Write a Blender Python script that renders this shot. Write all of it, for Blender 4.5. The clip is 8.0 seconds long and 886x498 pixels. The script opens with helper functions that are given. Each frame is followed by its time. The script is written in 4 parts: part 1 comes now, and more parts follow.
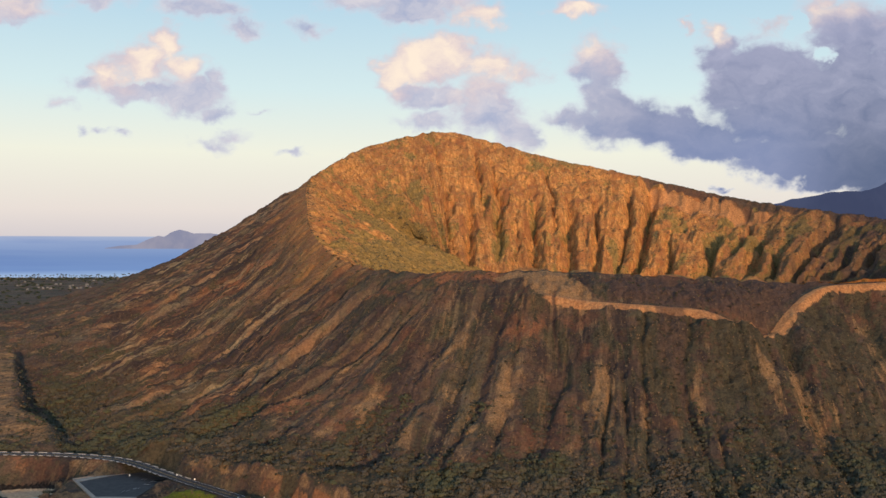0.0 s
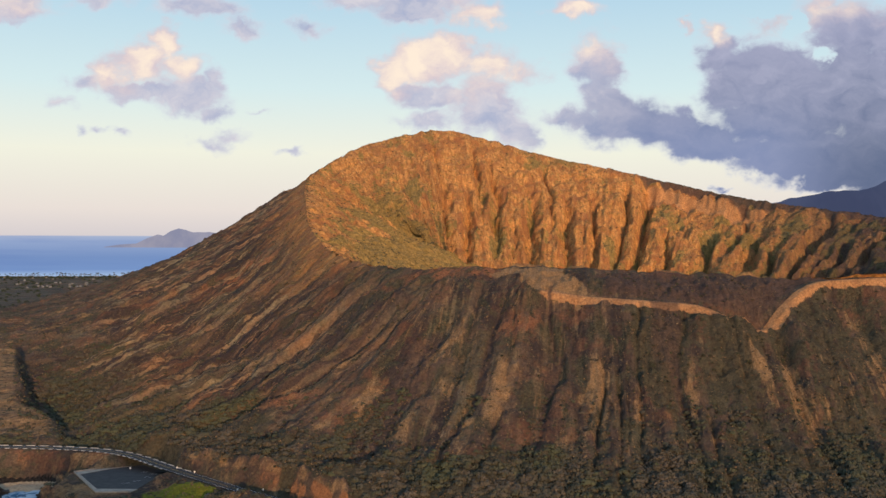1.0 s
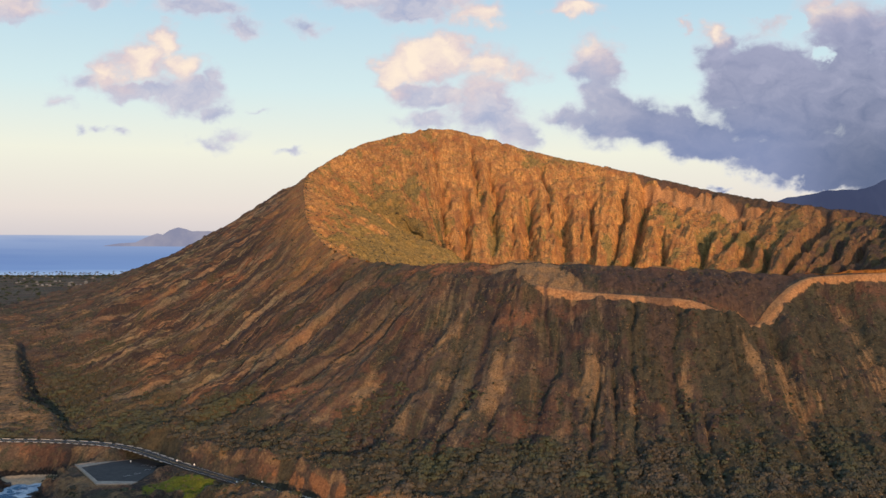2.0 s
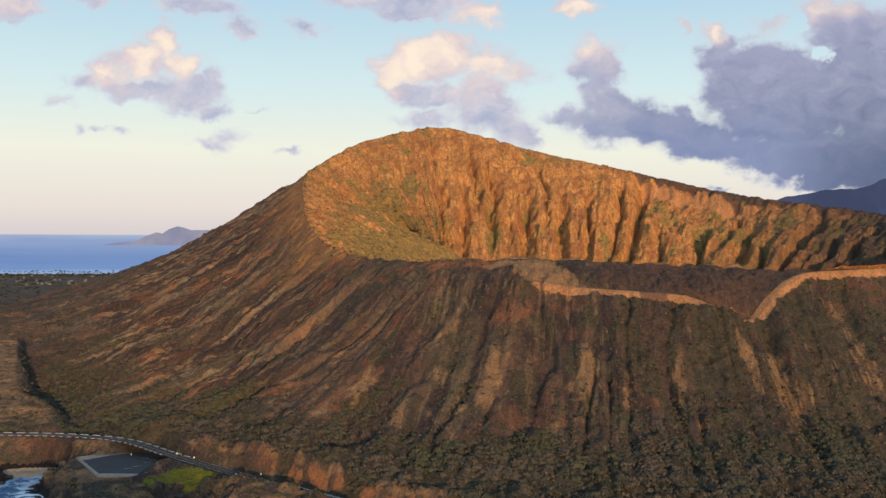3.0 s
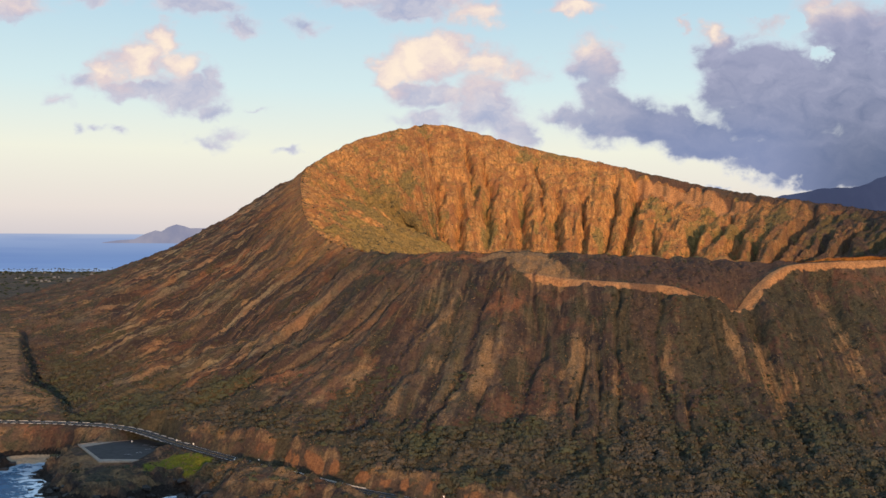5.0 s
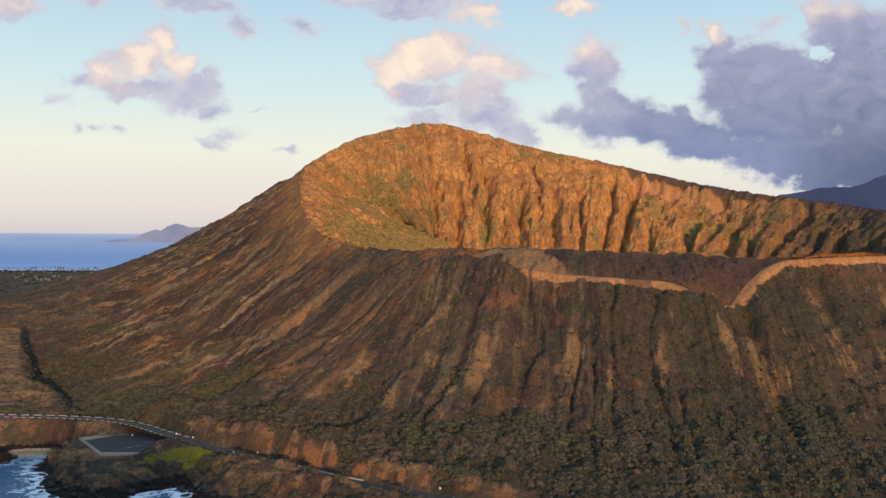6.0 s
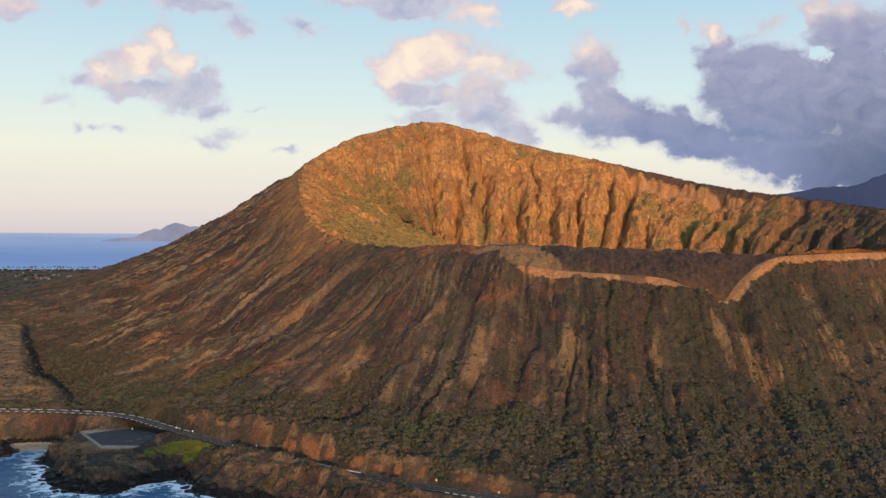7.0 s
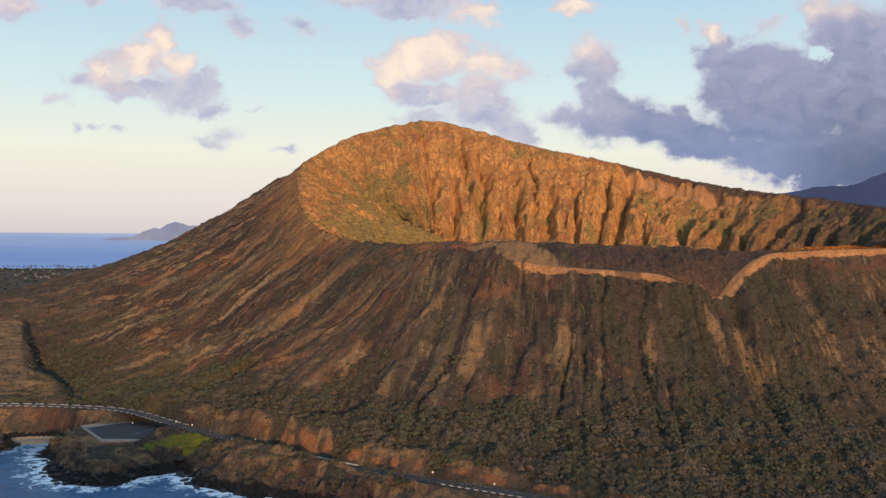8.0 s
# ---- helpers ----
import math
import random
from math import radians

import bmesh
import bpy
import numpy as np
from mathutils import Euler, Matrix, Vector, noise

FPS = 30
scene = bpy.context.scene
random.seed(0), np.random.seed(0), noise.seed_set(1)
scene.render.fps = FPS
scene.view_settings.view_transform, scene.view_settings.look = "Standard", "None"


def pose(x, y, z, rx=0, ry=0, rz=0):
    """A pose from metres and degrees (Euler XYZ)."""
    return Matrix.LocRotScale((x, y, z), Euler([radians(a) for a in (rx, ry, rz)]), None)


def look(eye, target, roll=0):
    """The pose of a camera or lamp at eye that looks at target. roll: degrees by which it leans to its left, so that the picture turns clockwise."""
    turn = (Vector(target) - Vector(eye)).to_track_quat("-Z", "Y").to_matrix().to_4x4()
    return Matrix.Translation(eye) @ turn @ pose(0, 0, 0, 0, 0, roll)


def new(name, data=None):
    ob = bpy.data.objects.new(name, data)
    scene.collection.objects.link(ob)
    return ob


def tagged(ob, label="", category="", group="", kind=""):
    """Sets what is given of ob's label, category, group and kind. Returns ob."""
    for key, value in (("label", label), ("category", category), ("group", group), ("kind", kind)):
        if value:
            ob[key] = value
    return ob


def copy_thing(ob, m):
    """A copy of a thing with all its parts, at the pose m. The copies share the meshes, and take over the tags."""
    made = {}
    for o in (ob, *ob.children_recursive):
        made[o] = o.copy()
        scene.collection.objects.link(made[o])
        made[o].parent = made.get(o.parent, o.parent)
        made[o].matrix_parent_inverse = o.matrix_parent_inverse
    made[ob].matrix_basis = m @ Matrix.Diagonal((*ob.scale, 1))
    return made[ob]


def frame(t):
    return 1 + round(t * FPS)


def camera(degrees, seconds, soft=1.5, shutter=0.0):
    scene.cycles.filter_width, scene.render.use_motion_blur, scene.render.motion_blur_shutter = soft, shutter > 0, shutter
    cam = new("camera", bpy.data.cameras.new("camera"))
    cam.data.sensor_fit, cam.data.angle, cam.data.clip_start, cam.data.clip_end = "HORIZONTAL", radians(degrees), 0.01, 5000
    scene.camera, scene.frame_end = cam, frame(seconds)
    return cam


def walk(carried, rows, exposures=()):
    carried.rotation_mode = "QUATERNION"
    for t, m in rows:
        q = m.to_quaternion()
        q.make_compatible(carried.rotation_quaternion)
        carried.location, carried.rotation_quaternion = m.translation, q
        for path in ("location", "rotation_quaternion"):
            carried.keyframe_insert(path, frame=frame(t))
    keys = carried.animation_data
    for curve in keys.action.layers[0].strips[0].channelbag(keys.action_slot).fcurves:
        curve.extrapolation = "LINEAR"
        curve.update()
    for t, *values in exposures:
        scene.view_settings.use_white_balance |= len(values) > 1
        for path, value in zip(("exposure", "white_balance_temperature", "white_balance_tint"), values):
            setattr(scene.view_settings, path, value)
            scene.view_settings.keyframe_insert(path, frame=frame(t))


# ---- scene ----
# ------------------------------------------------------------------ camera
cam = camera(46.6, 8.0)
ROWS = [
    (0.00, 0.00, -0.00, 189.75, -0.000, -0.646, -0.184),
    (0.50, 0.80, -4.38, 188.33, -0.021, -0.658, -0.196),
    (1.00, 1.62, -8.77, 186.90, -0.042, -0.670, -0.209),
    (1.50, 2.45, -13.15, 185.48, -0.062, -0.681, -0.221),
    (2.25, 3.72, -19.72, 183.35, -0.091, -0.696, -0.239),
    (3.00, 5.02, -26.28, 181.21, -0.118, -0.710, -0.258),
    (3.50, 5.90, -30.66, 179.78, -0.136, -0.718, -0.270),
    (4.00, 6.80, -35.03, 178.36, -0.153, -0.726, -0.283),
    (4.50, 7.71, -39.40, 176.93, -0.169, -0.733, -0.295),
    (5.25, 9.10, -45.96, 174.79, -0.193, -0.743, -0.313),
    (6.00, 10.53, -52.51, 172.65, -0.215, -0.751, -0.332),
    (6.50, 11.50, -56.87, 171.22, -0.230, -0.755, -0.344),
    (7.00, 12.48, -61.24, 169.79, -0.243, -0.759, -0.357),
    (7.50, 13.47, -65.60, 168.36, -0.256, -0.762, -0.369),
    (8.00, 14.48, -69.96, 166.94, -0.269, -0.765, -0.381),
]
walk(cam, [(t, pose(x, y, z, 90 + pitch, roll, yaw)) for t, x, y, z, yaw, pitch, roll in ROWS])

# ------------------------------------------------------------------ node helpers
SUN_AZ, SUN_EL = 15.0, 6.5      # degrees to the right of straight behind the camera; above the sea


def graph(tree):
    """Short makers of nodes in one tree."""
    links = tree.links

    def put(socket, value):
        if value is None:
            return
        if isinstance(value, bpy.types.NodeSocket):
            links.new(value, socket)
        elif isinstance(value, (tuple, list)) and len(value) == 3 and socket.type == "RGBA":
            socket.default_value = (*value, 1)
        else:
            socket.default_value = value

    class G:
        @staticmethod
        def node(kind, **props):
            n = tree.nodes.new(kind)
            for k, v in props.items():
                setattr(n, k, v)
            return n

        @staticmethod
        def m(op, a, b=None, c=None, clamp=False):
            n = tree.nodes.new("ShaderNodeMath")
            n.operation, n.use_clamp = op, clamp
            for s, v in zip(n.inputs, (a, b, c)):
                put(s, v)
            return n.outputs[0]

        @staticmethod
        def mix(f, a, b, blend="MIX"):
            n = tree.nodes.new("ShaderNodeMix")
            n.data_type, n.blend_type = "RGBA", blend
            put(n.inputs[0], f), put(n.inputs[6], a), put(n.inputs[7], b)
            return n.outputs[2]

        @staticmethod
        def step(x, lo, hi):
            n = tree.nodes.new("ShaderNodeMapRange")
            n.interpolation_type = "SMOOTHSTEP"
            for s, v in zip(n.inputs, (x, lo, hi, 0.0, 1.0)):
                put(s, v)
            return n.outputs[0]

        @staticmethod
        def noise(vec, scale, detail=4.0, rough=0.55, warp=0.0):
            n = tree.nodes.new("ShaderNodeTexNoise")
            put(n.inputs["Vector"], vec)
            n.inputs["Scale"].default_value, n.inputs["Detail"].default_value = scale, detail
            n.inputs["Roughness"].default_value, n.inputs["Distortion"].default_value = rough, warp
            return n.outputs[0]

        @staticmethod
        def xyz(x, y, z=0.0):
            n = tree.nodes.new("ShaderNodeCombineXYZ")
            for s, v in zip(n.inputs, (x, y, z)):
                put(s, v)
            return n.outputs[0]

        @staticmethod
        def attr(name):
            n = tree.nodes.new("ShaderNodeAttribute")
            n.attribute_name = name
            return n.outputs["Fac"]

        @staticmethod
        def ramp(f, *stops):
            n = tree.nodes.new("ShaderNodeValToRGB")
            e = n.color_ramp.elements
            while len(e) < len(stops):
                e.new(0.5)
            for el, (p, c) in zip(e, stops):
                el.position, el.color = p, (*c, 1)
            put(n.inputs[0], f)
            return n.outputs[0]

        @staticmethod
        def bump(height, strength, distance, normal=None):
            n = tree.nodes.new("ShaderNodeBump")
            put(n.inputs["Height"], height)
            n.inputs["Strength"].default_value, n.inputs["Distance"].default_value = strength, distance
            if normal:
                links.new(normal, n.inputs["Normal"])
            return n.outputs[0]

        @staticmethod
        def link(a, b):
            links.new(a, b)

    G.put = staticmethod(put)
    return G


def srgb(r, g, b):
    """A picture's 8-bit colour as linear light."""
    return tuple(((v / 255 + 0.055) / 1.055) ** 2.4 if v > 10 else v / 255 / 12.92 for v in (r, g, b))


# ------------------------------------------------------------------ world: sky, far sea and clouds
def cloud_field(g, X, Z, blobs, n1, n2):
    """The densest of several soft ellipses (centre, half sizes, weight) in the plane of the sky, ragged by noise."""
    best = None
    for cx, cz, rx, rz, w in blobs:
        u = g.m("MULTIPLY", g.m("SUBTRACT", X, cx), 1 / rx)
        v = g.m("MULTIPLY", g.m("SUBTRACT", Z, cz), 1 / rz)
        r = g.m("SQRT", g.m("ADD", g.m("MULTIPLY", u, u), g.m("MULTIPLY", v, v)))
        d = g.m("MULTIPLY", g.m("SUBTRACT", 1.0, r), w)
        best = d if best is None else g.m("SMOOTH_MAX", best, d, 0.25)
    rag = g.m("ADD", g.m("MULTIPLY", g.m("SUBTRACT", n1, 0.5), 0.65), g.m("MULTIPLY", g.m("SUBTRACT", n2, 0.5), 0.75))
    return g.m("ADD", best, rag)


def sk(px, py, rx, ry, w=1.0):
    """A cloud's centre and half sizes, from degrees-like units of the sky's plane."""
    return ((px - 784) / 1811, (415 - py) / 1811, 1.16 * rx / 1811, 1.16 * ry / 1811, w)


world = bpy.data.worlds.new("sky")
scene.world = world
world.use_nodes = True
world.node_tree.nodes.clear()
g = graph(world.node_tree)
out = g.node("ShaderNodeOutputWorld")
back = g.node("ShaderNodeBackground")
g.link(back.outputs[0], out.inputs[0])
way = g.node("ShaderNodeTexCoord").outputs["Generated"]
sep = g.node("ShaderNodeSeparateXYZ")
g.link(way, sep.inputs[0])
wx, wy, wz = sep.outputs
nishita = g.node("ShaderNodeTexSky", sky_type="NISHITA", sun_disc=False, sun_elevation=radians(SUN_EL), sun_rotation=radians(180 - SUN_AZ), air_density=1.0, dust_density=1.5, ozone_density=1.5)
dome = g.mix(1.0, nishita.outputs[0], (0.66, 0.61, 0.58), "MULTIPLY")
ahead = g.m("MAXIMUM", wy, 0.05)
X, Z = g.m("DIVIDE", wx, ahead), g.m("DIVIDE", wz, ahead)
glow = g.ramp(g.m("MULTIPLY", wz, 2.0), (0.0, srgb(205, 197, 198)), (0.05, srgb(222, 212, 205)), (0.16, srgb(230, 230, 214)), (0.28, srgb(204, 224, 226)), (0.48, srgb(168, 201, 222)), (1.0, srgb(98, 148, 188)))
sky = g.mix(g.step(wz, 0.25, 0.75), glow, dome)
# clouds: warm lit heads and blue-grey bodies
P = g.xyz(X, g.m("MULTIPLY", Z, 1.5), 0.0)
n1, n2 = g.noise(P, 10.0, 3.0, 0.5, 0.2), g.noise(P, 40.0, 6.0, 0.62, 0.4)
shift = g.noise(P, 26.0, 4.0, 0.55)
lift = g.noise(g.xyz(g.m("ADD", X, 3.7), Z, 0.0), 30.0, 4.0, 0.55)
CX, CZ = g.m("ADD", X, g.m("MULTIPLY", g.m("SUBTRACT", shift, 0.5), 0.055)), g.m("ADD", Z, g.m("MULTIPLY", g.m("SUBTRACT", lift, 0.5), 0.04))
grey = cloud_field(g, CX, CZ, [
    sk(155, 145, 42, 18, .7), sk(112, 180, 26, 16, .5), sk(250, 162, 66, 20), sk(335, 162, 68, 36), sk(388, 142, 24, 28, .8), sk(380, 194, 32, 13, .6),
    sk(372, 256, 32, 13, .5), sk(410, 240, 30, 10, .4), sk(524, 270, 20, 9, .6), sk(146, 224, 14, 8, .4), sk(186, 226, 16, 7, .4), sk(462, 197, 22, 6, .35), sk(220, 232, 10, 6, .35),
    sk(15, 12, 75, 30), sk(190, 0, 60, 12, .6), sk(350, 12, 80, 24), sk(425, 46, 48, 18, .8), sk(545, 50, 32, 20, .6), sk(640, 0, 70, 20), sk(720, 12, 75, 28), sk(790, 0, 70, 20, .8),
    sk(765, 165, 72, 26), sk(860, 190, 62, 56), sk(910, 225, 42, 44), sk(750, 210, 60, 18, .7),
    sk(1050, 112, 46, 38), sk(1070, 165, 52, 44), sk(1012, 212, 56, 25), sk(1112, 212, 92, 46, 1.2), sk(1185, 222, 66, 36, 1.2), sk(1245, 246, 90, 36, 1.2),
    sk(1268, 98, 50, 46), sk(1292, 158, 62, 60, 1.1), sk(1345, 115, 62, 62), sk(1405, 135, 75, 66), sk(1385, 205, 140, 80, 1.3), sk(1515, 50, 95, 62), sk(1520, 150, 120, 95, 1.3),
    sk(1455, 272, 150, 46, 1.4), sk(1570, 255, 130, 90, 1.4), sk(1355, 284, 70, 20), sk(1268, 330, 20, 5, .6), sk(1475, 308, 110, 22, 1.2), sk(1312, 258, 60, 26, 1.1), sk(1580, 300, 110, 44, 1.4),
], n1, n2)
warm = cloud_field(g, CX, CZ, [
    sk(302, 74, 34, 28), sk(258, 108, 58, 36), sk(205, 132, 42, 32, .8), sk(325, 112, 48, 28, .9), sk(748, 104, 62, 44, 1.3), sk(702, 126, 40, 46, 1.2), sk(795, 92, 48, 40, 1.1), sk(862, 112, 60, 38, .8), sk(915, 126, 56, 22, .6), sk(850, 150, 60, 36, .45),
    sk(1052, 88, 38, 26, .45), sk(1266, 52, 26, 18, .7), sk(1212, 44, 14, 12, .7), sk(1360, 40, 46, 18, .4), sk(1480, 10, 85, 24, .4), sk(1010, 15, 44, 14, .9), sk(850, 26, 60, 22, .8), sk(40, 16, 60, 16, .4),
], n1, n2)
gap = cloud_field(g, CX, CZ, [sk(1458, 95, 20, 15, .8), sk(1405, 40, 16, 22, .8), sk(1340, 10, 50, 16)], n1, n2)
# puffs: the side towards the sun is paler, the lee side greyer
Q = g.xyz(g.m("ADD", CX, 0.010), g.m("SUBTRACT", g.m("MULTIPLY", CZ, 1.5), 0.016), 0.0)
puff = g.m("SUBTRACT", g.noise(g.xyz(CX, g.m("MULTIPLY", CZ, 1.5), 0.0), 22.0, 5.0, 0.6, 0.3), g.noise(Q, 22.0, 5.0, 0.6, 0.3))
tone = g.m("ADD", 0.5, g.m("MULTIPLY", puff, 2.2), clamp=True)
gcol = g.mix(tone, srgb(163, 170, 196), srgb(208, 203, 210))
mass = g.mix(g.step(g.m("ADD", g.m("SUBTRACT", Z, g.m("MULTIPLY", X, 0.12)), g.m("MULTIPLY", g.m("SUBTRACT", n1, 0.5), 0.08)), 0.0, 0.19), srgb(78, 94, 128), srgb(147, 150, 178))
mass = g.mix(g.m("MULTIPLY", g.step(Z, 0.16, 0.08), g.step(X, 0.42, 0.30)), mass, srgb(119, 132, 170))
mass = g.mix(g.m("MULTIPLY", g.m("MULTIPLY", tone, 0.6), g.m("ADD", 0.2, g.m("MULTIPLY", g.step(Z, 0.06, 0.17), 0.8))), mass, srgb(176, 176, 198))
gcol = g.mix(g.step(g.m("ADD", X, g.m("MULTIPLY", Z, -0.6)), -0.02, 0.16), gcol, mass)
wcol = g.mix(g.step(g.m("ADD", g.m("MULTIPLY", tone, 0.45), g.m("MULTIPLY", warm, 0.5)), 0.12, 0.85), srgb(212, 194, 198), srgb(245, 226, 206))
veil = g.m("SUBTRACT", g.m("SMOOTH_MAX", grey, warm, 0.2), g.m("MULTIPLY", g.m("MAXIMUM", gap, 0.0), 1.3))
cloud = g.mix(g.step(warm, -0.25, 0.70), g.mix(g.step(veil, 0.0, 0.5), srgb(200, 204, 216), gcol), wcol)
sky = g.mix(g.m("MULTIPLY", g.step(veil, -0.12, 0.50), 0.96), sky, cloud)
# open sea between the land and the horizon
stretch = g.xyz(g.m("MULTIPLY", X, 6.0), g.m("MULTIPLY", Z, 120.0), 0.0)
sea_tone = g.ramp(g.m("MULTIPLY", wz, -20.0), (0.0, srgb(160, 172, 198)), (0.10, srgb(140, 158, 194)), (0.40, srgb(112, 138, 184)), (0.62, srgb(112, 140, 188)), (0.72, srgb(154, 178, 210)), (1.0, srgb(126, 152, 194)))
sea_tone = g.mix(g.m("MULTIPLY", g.step(g.noise(stretch, 1.0, 3.0), 0.45, 0.7), 0.3), sea_tone, srgb(98, 124, 178))
sky = g.mix(g.step(wz, 0.0004, -0.0006), sky, sea_tone)
g.put(back.inputs[0], sky)
back.inputs[1].default_value = 1.12

# ------------------------------------------------------------------ sun
sun = new("sun", bpy.data.lights.new("sun", "SUN"))
sun.data.energy, sun.data.angle, sun.data.color = 5.0, radians(0.7), (1.0, 0.60, 0.30)
SUN_WAY = Vector((math.sin(radians(SUN_AZ)) * math.cos(radians(SUN_EL)), -math.cos(radians(SUN_AZ)) * math.cos(radians(SUN_EL)), math.sin(radians(SUN_EL))))
sun.matrix_world = look(SUN_WAY * 1000, (0, 0, 0))
scene.view_settings.exposure = 0.0


# ------------------------------------------------------------------ numbers: noise and landforms
def lattice(i, j, seed):
    h = (i.astype(np.int64) * 374761393 + j.astype(np.int64) * 668265263 + seed * 982451653) & 0x7FFFFFFF
    h = ((h ^ (h >> 13)) * 1274126177) & 0x7FFFFFFF
    return ((h ^ (h >> 16)) & 0xFFFF) / 65535.0


def vnoise(x, y, seed=0):
    """Smooth value noise from -1 to 1."""
    x, y = np.broadcast_arrays(np.asarray(x, float), np.asarray(y, float))
    i, j = np.floor(x), np.floor(y)
    u, v = x - i, y - j
    u, v = u * u * u * (u * (6 * u - 15) + 10), v * v * v * (v * (6 * v - 15) + 10)
    a, b = lattice(i, j, seed), lattice(i + 1, j, seed)
    c, d = lattice(i, j + 1, seed), lattice(i + 1, j + 1, seed)
    return 2 * ((a * (1 - u) + b * u) * (1 - v) + (c * (1 - u) + d * u) * v) - 1


def fbm(x, y, seed=0, octaves=4, gain=0.5):
    total, amp = 0.0, 1.0
    for k in range(octaves):
        total = total + amp * vnoise(x * 2 ** k, y * 2 ** k, seed + 17 * k)
        amp *= gain
    return total


def smooth(x, lo, hi):
    t = np.clip((x - lo) / (hi - lo), 0, 1)
    return t * t * (3 - 2 * t)


def softmax(a, b, k):
    h = np.clip(0.5 + 0.5 * (a - b) / k, 0, 1)
    return b * (1 - h) + a * h + k * h * (1 - h)


def along(x, y, line):
    """Distance from a line of points, signed (positive on its left side), and how far along it the nearest place lies."""
    best, sign, place, run = np.full(np.shape(x), 1e9), np.ones(np.shape(x)), np.zeros(np.shape(x)), 0.0
    for (x0, y0), (x1, y1) in zip(line, line[1:]):
        ux, uy = x1 - x0, y1 - y0
        size = math.hypot(ux, uy)
        t = np.clip(((x - x0) * ux + (y - y0) * uy) / size ** 2, 0, 1)
        d = np.hypot(x - x0 - t * ux, y - y0 - t * uy)
        near = d < best
        best = np.where(near, d, best)
        sign = np.where(near, np.where(ux * (y - y0) - uy * (x - x0) >= 0, 1, -1), sign)
        place = np.where(near, run + t * size, place)
        run += size
    return best, sign, place


# rim of the crater, from the summit over the near side and back: x, y, height, direction in which the outer slope falls
RIM = [
    (-4, 1743, 368, 100), (-116, 1690, 340, 135), (-166, 1630, 310, 155), (-198, 1552, 277, 176), (-188, 1410, 252, 182),
    (-170, 1285, 230, 186), (-150, 1165, 199, 190), (-113, 1045, 172, 199), (-66, 945, 161, 214), (-20, 886, 160, 233),
    (40, 872, 161, 252), (95, 866, 162, 264), (150, 838, 160, 267), (210, 818, 158, 268), (262, 802, 156, 268),
    (300, 784, 157, 268), (345, 775, 160, 270), (420, 800, 162, 278), (520, 900, 168, 300), (590, 1050, 180, 335),
]
RIM_BACK = [
    (610, 1200, 196, 365), (578, 1325, 214, 390), (528, 1380, 225, 400), (448, 1480, 243, 405), (361, 1580, 270, 410),
    (300, 1625, 289, 415), (234, 1665, 306, 420), (165, 1705, 324, 430), (82, 1742, 351, 445),
]
KNOTS = np.array([0, 40, 80, 140, 190, 260, 340, 450])
# how far the outer slope has fallen at those distances, for some places of the rim
FALL = [
    (0.0, (0, 25, 48, 82, 108, 145, 180, 215)), (3.0, (0, 31, 52, 84, 110, 143, 172, 200)), (4.5, (0, 30, 58, 92, 118, 146, 168, 180)),
    (6.0, (0, 35, 60, 80, 95, 116, 130, 136)), (7.0, (0, 31, 58, 94, 106, 142, 150, 156)), (8.0, (0, 26, 54, 94, 118, 142, 148, 152)),
    (9.0, (0, 24, 60, 97, 120, 145, 150, 152)), (9.7, (0, 13, 46, 87, 112, 136, 152, 154)), (10.6, (0, 9, 30, 70, 99, 131, 156, 158)),
    (12.5, (0, 10, 30, 84, 108, 125, 152, 158)), (14.0, (0, 18, 42, 94, 114, 132, 152, 158)), (15.3, (0, 38, 66, 102, 124, 142, 152, 158)),
    (16.2, (0, 44, 72, 106, 126, 144, 154, 160)), (18.0, (0, 25, 48, 82, 108, 138, 150, 160)),
    (22.0, (0, 25, 48, 82, 108, 138, 160, 180)), (29.0, (0, 25, 48, 82, 108, 145, 180, 215)),
]
COUNT = len(RIM) + len(RIM_BACK)
# direction in which the inner wall falls, for some places of the rim
INWARD = [(0, 272), (1, 288), (2, 300), (3, 318), (4, 338), (5, 350), (7, 372), (9, 410), (11, 440), (16, 450), (18, 490), (20, 545), (21, 575), (22, 588), (24, 608), (26, 622), (28, 629), (29, 632)]


def ring(u, column):
    """A value along the rim, smooth and closed; u counts the rim's points."""
    pts = np.array(RIM + RIM_BACK, float)[:, column]
    jump = 360 if column == 3 else 0
    i = np.floor(u).astype(int)
    f = u - i

    def at(k):
        return pts[k % COUNT] + jump * np.floor_divide(k, COUNT)
    p0, p1, p2, p3 = at(i - 1), at(i), at(i + 1), at(i + 2)
    return 0.5 * (2 * p1 + (p2 - p0) * f + (2 * p0 - 5 * p1 + 4 * p2 - p3) * f ** 2 + (3 * p1 - p0 - 3 * p2 + p3) * f ** 3)


def fallen(u, d):
    """The outer slope's fall below the rim."""
    keys = np.array([k for k, _ in FALL])
    table = np.array([row for _, row in FALL], float)
    u = np.mod(u, COUNT)
    per_knot = [np.interp(u, keys, table[:, k]) for k in range(len(KNOTS))]
    total = np.zeros(np.broadcast(u, d).shape)
    for k in range(len(KNOTS) - 1):
        f = np.clip((d - KNOTS[k]) / (KNOTS[k + 1] - KNOTS[k]), 0, 1)
        total = total + f * (per_knot[k + 1] - per_knot[k])
    return total + np.maximum(d - KNOTS[-1], 0) * 0.25


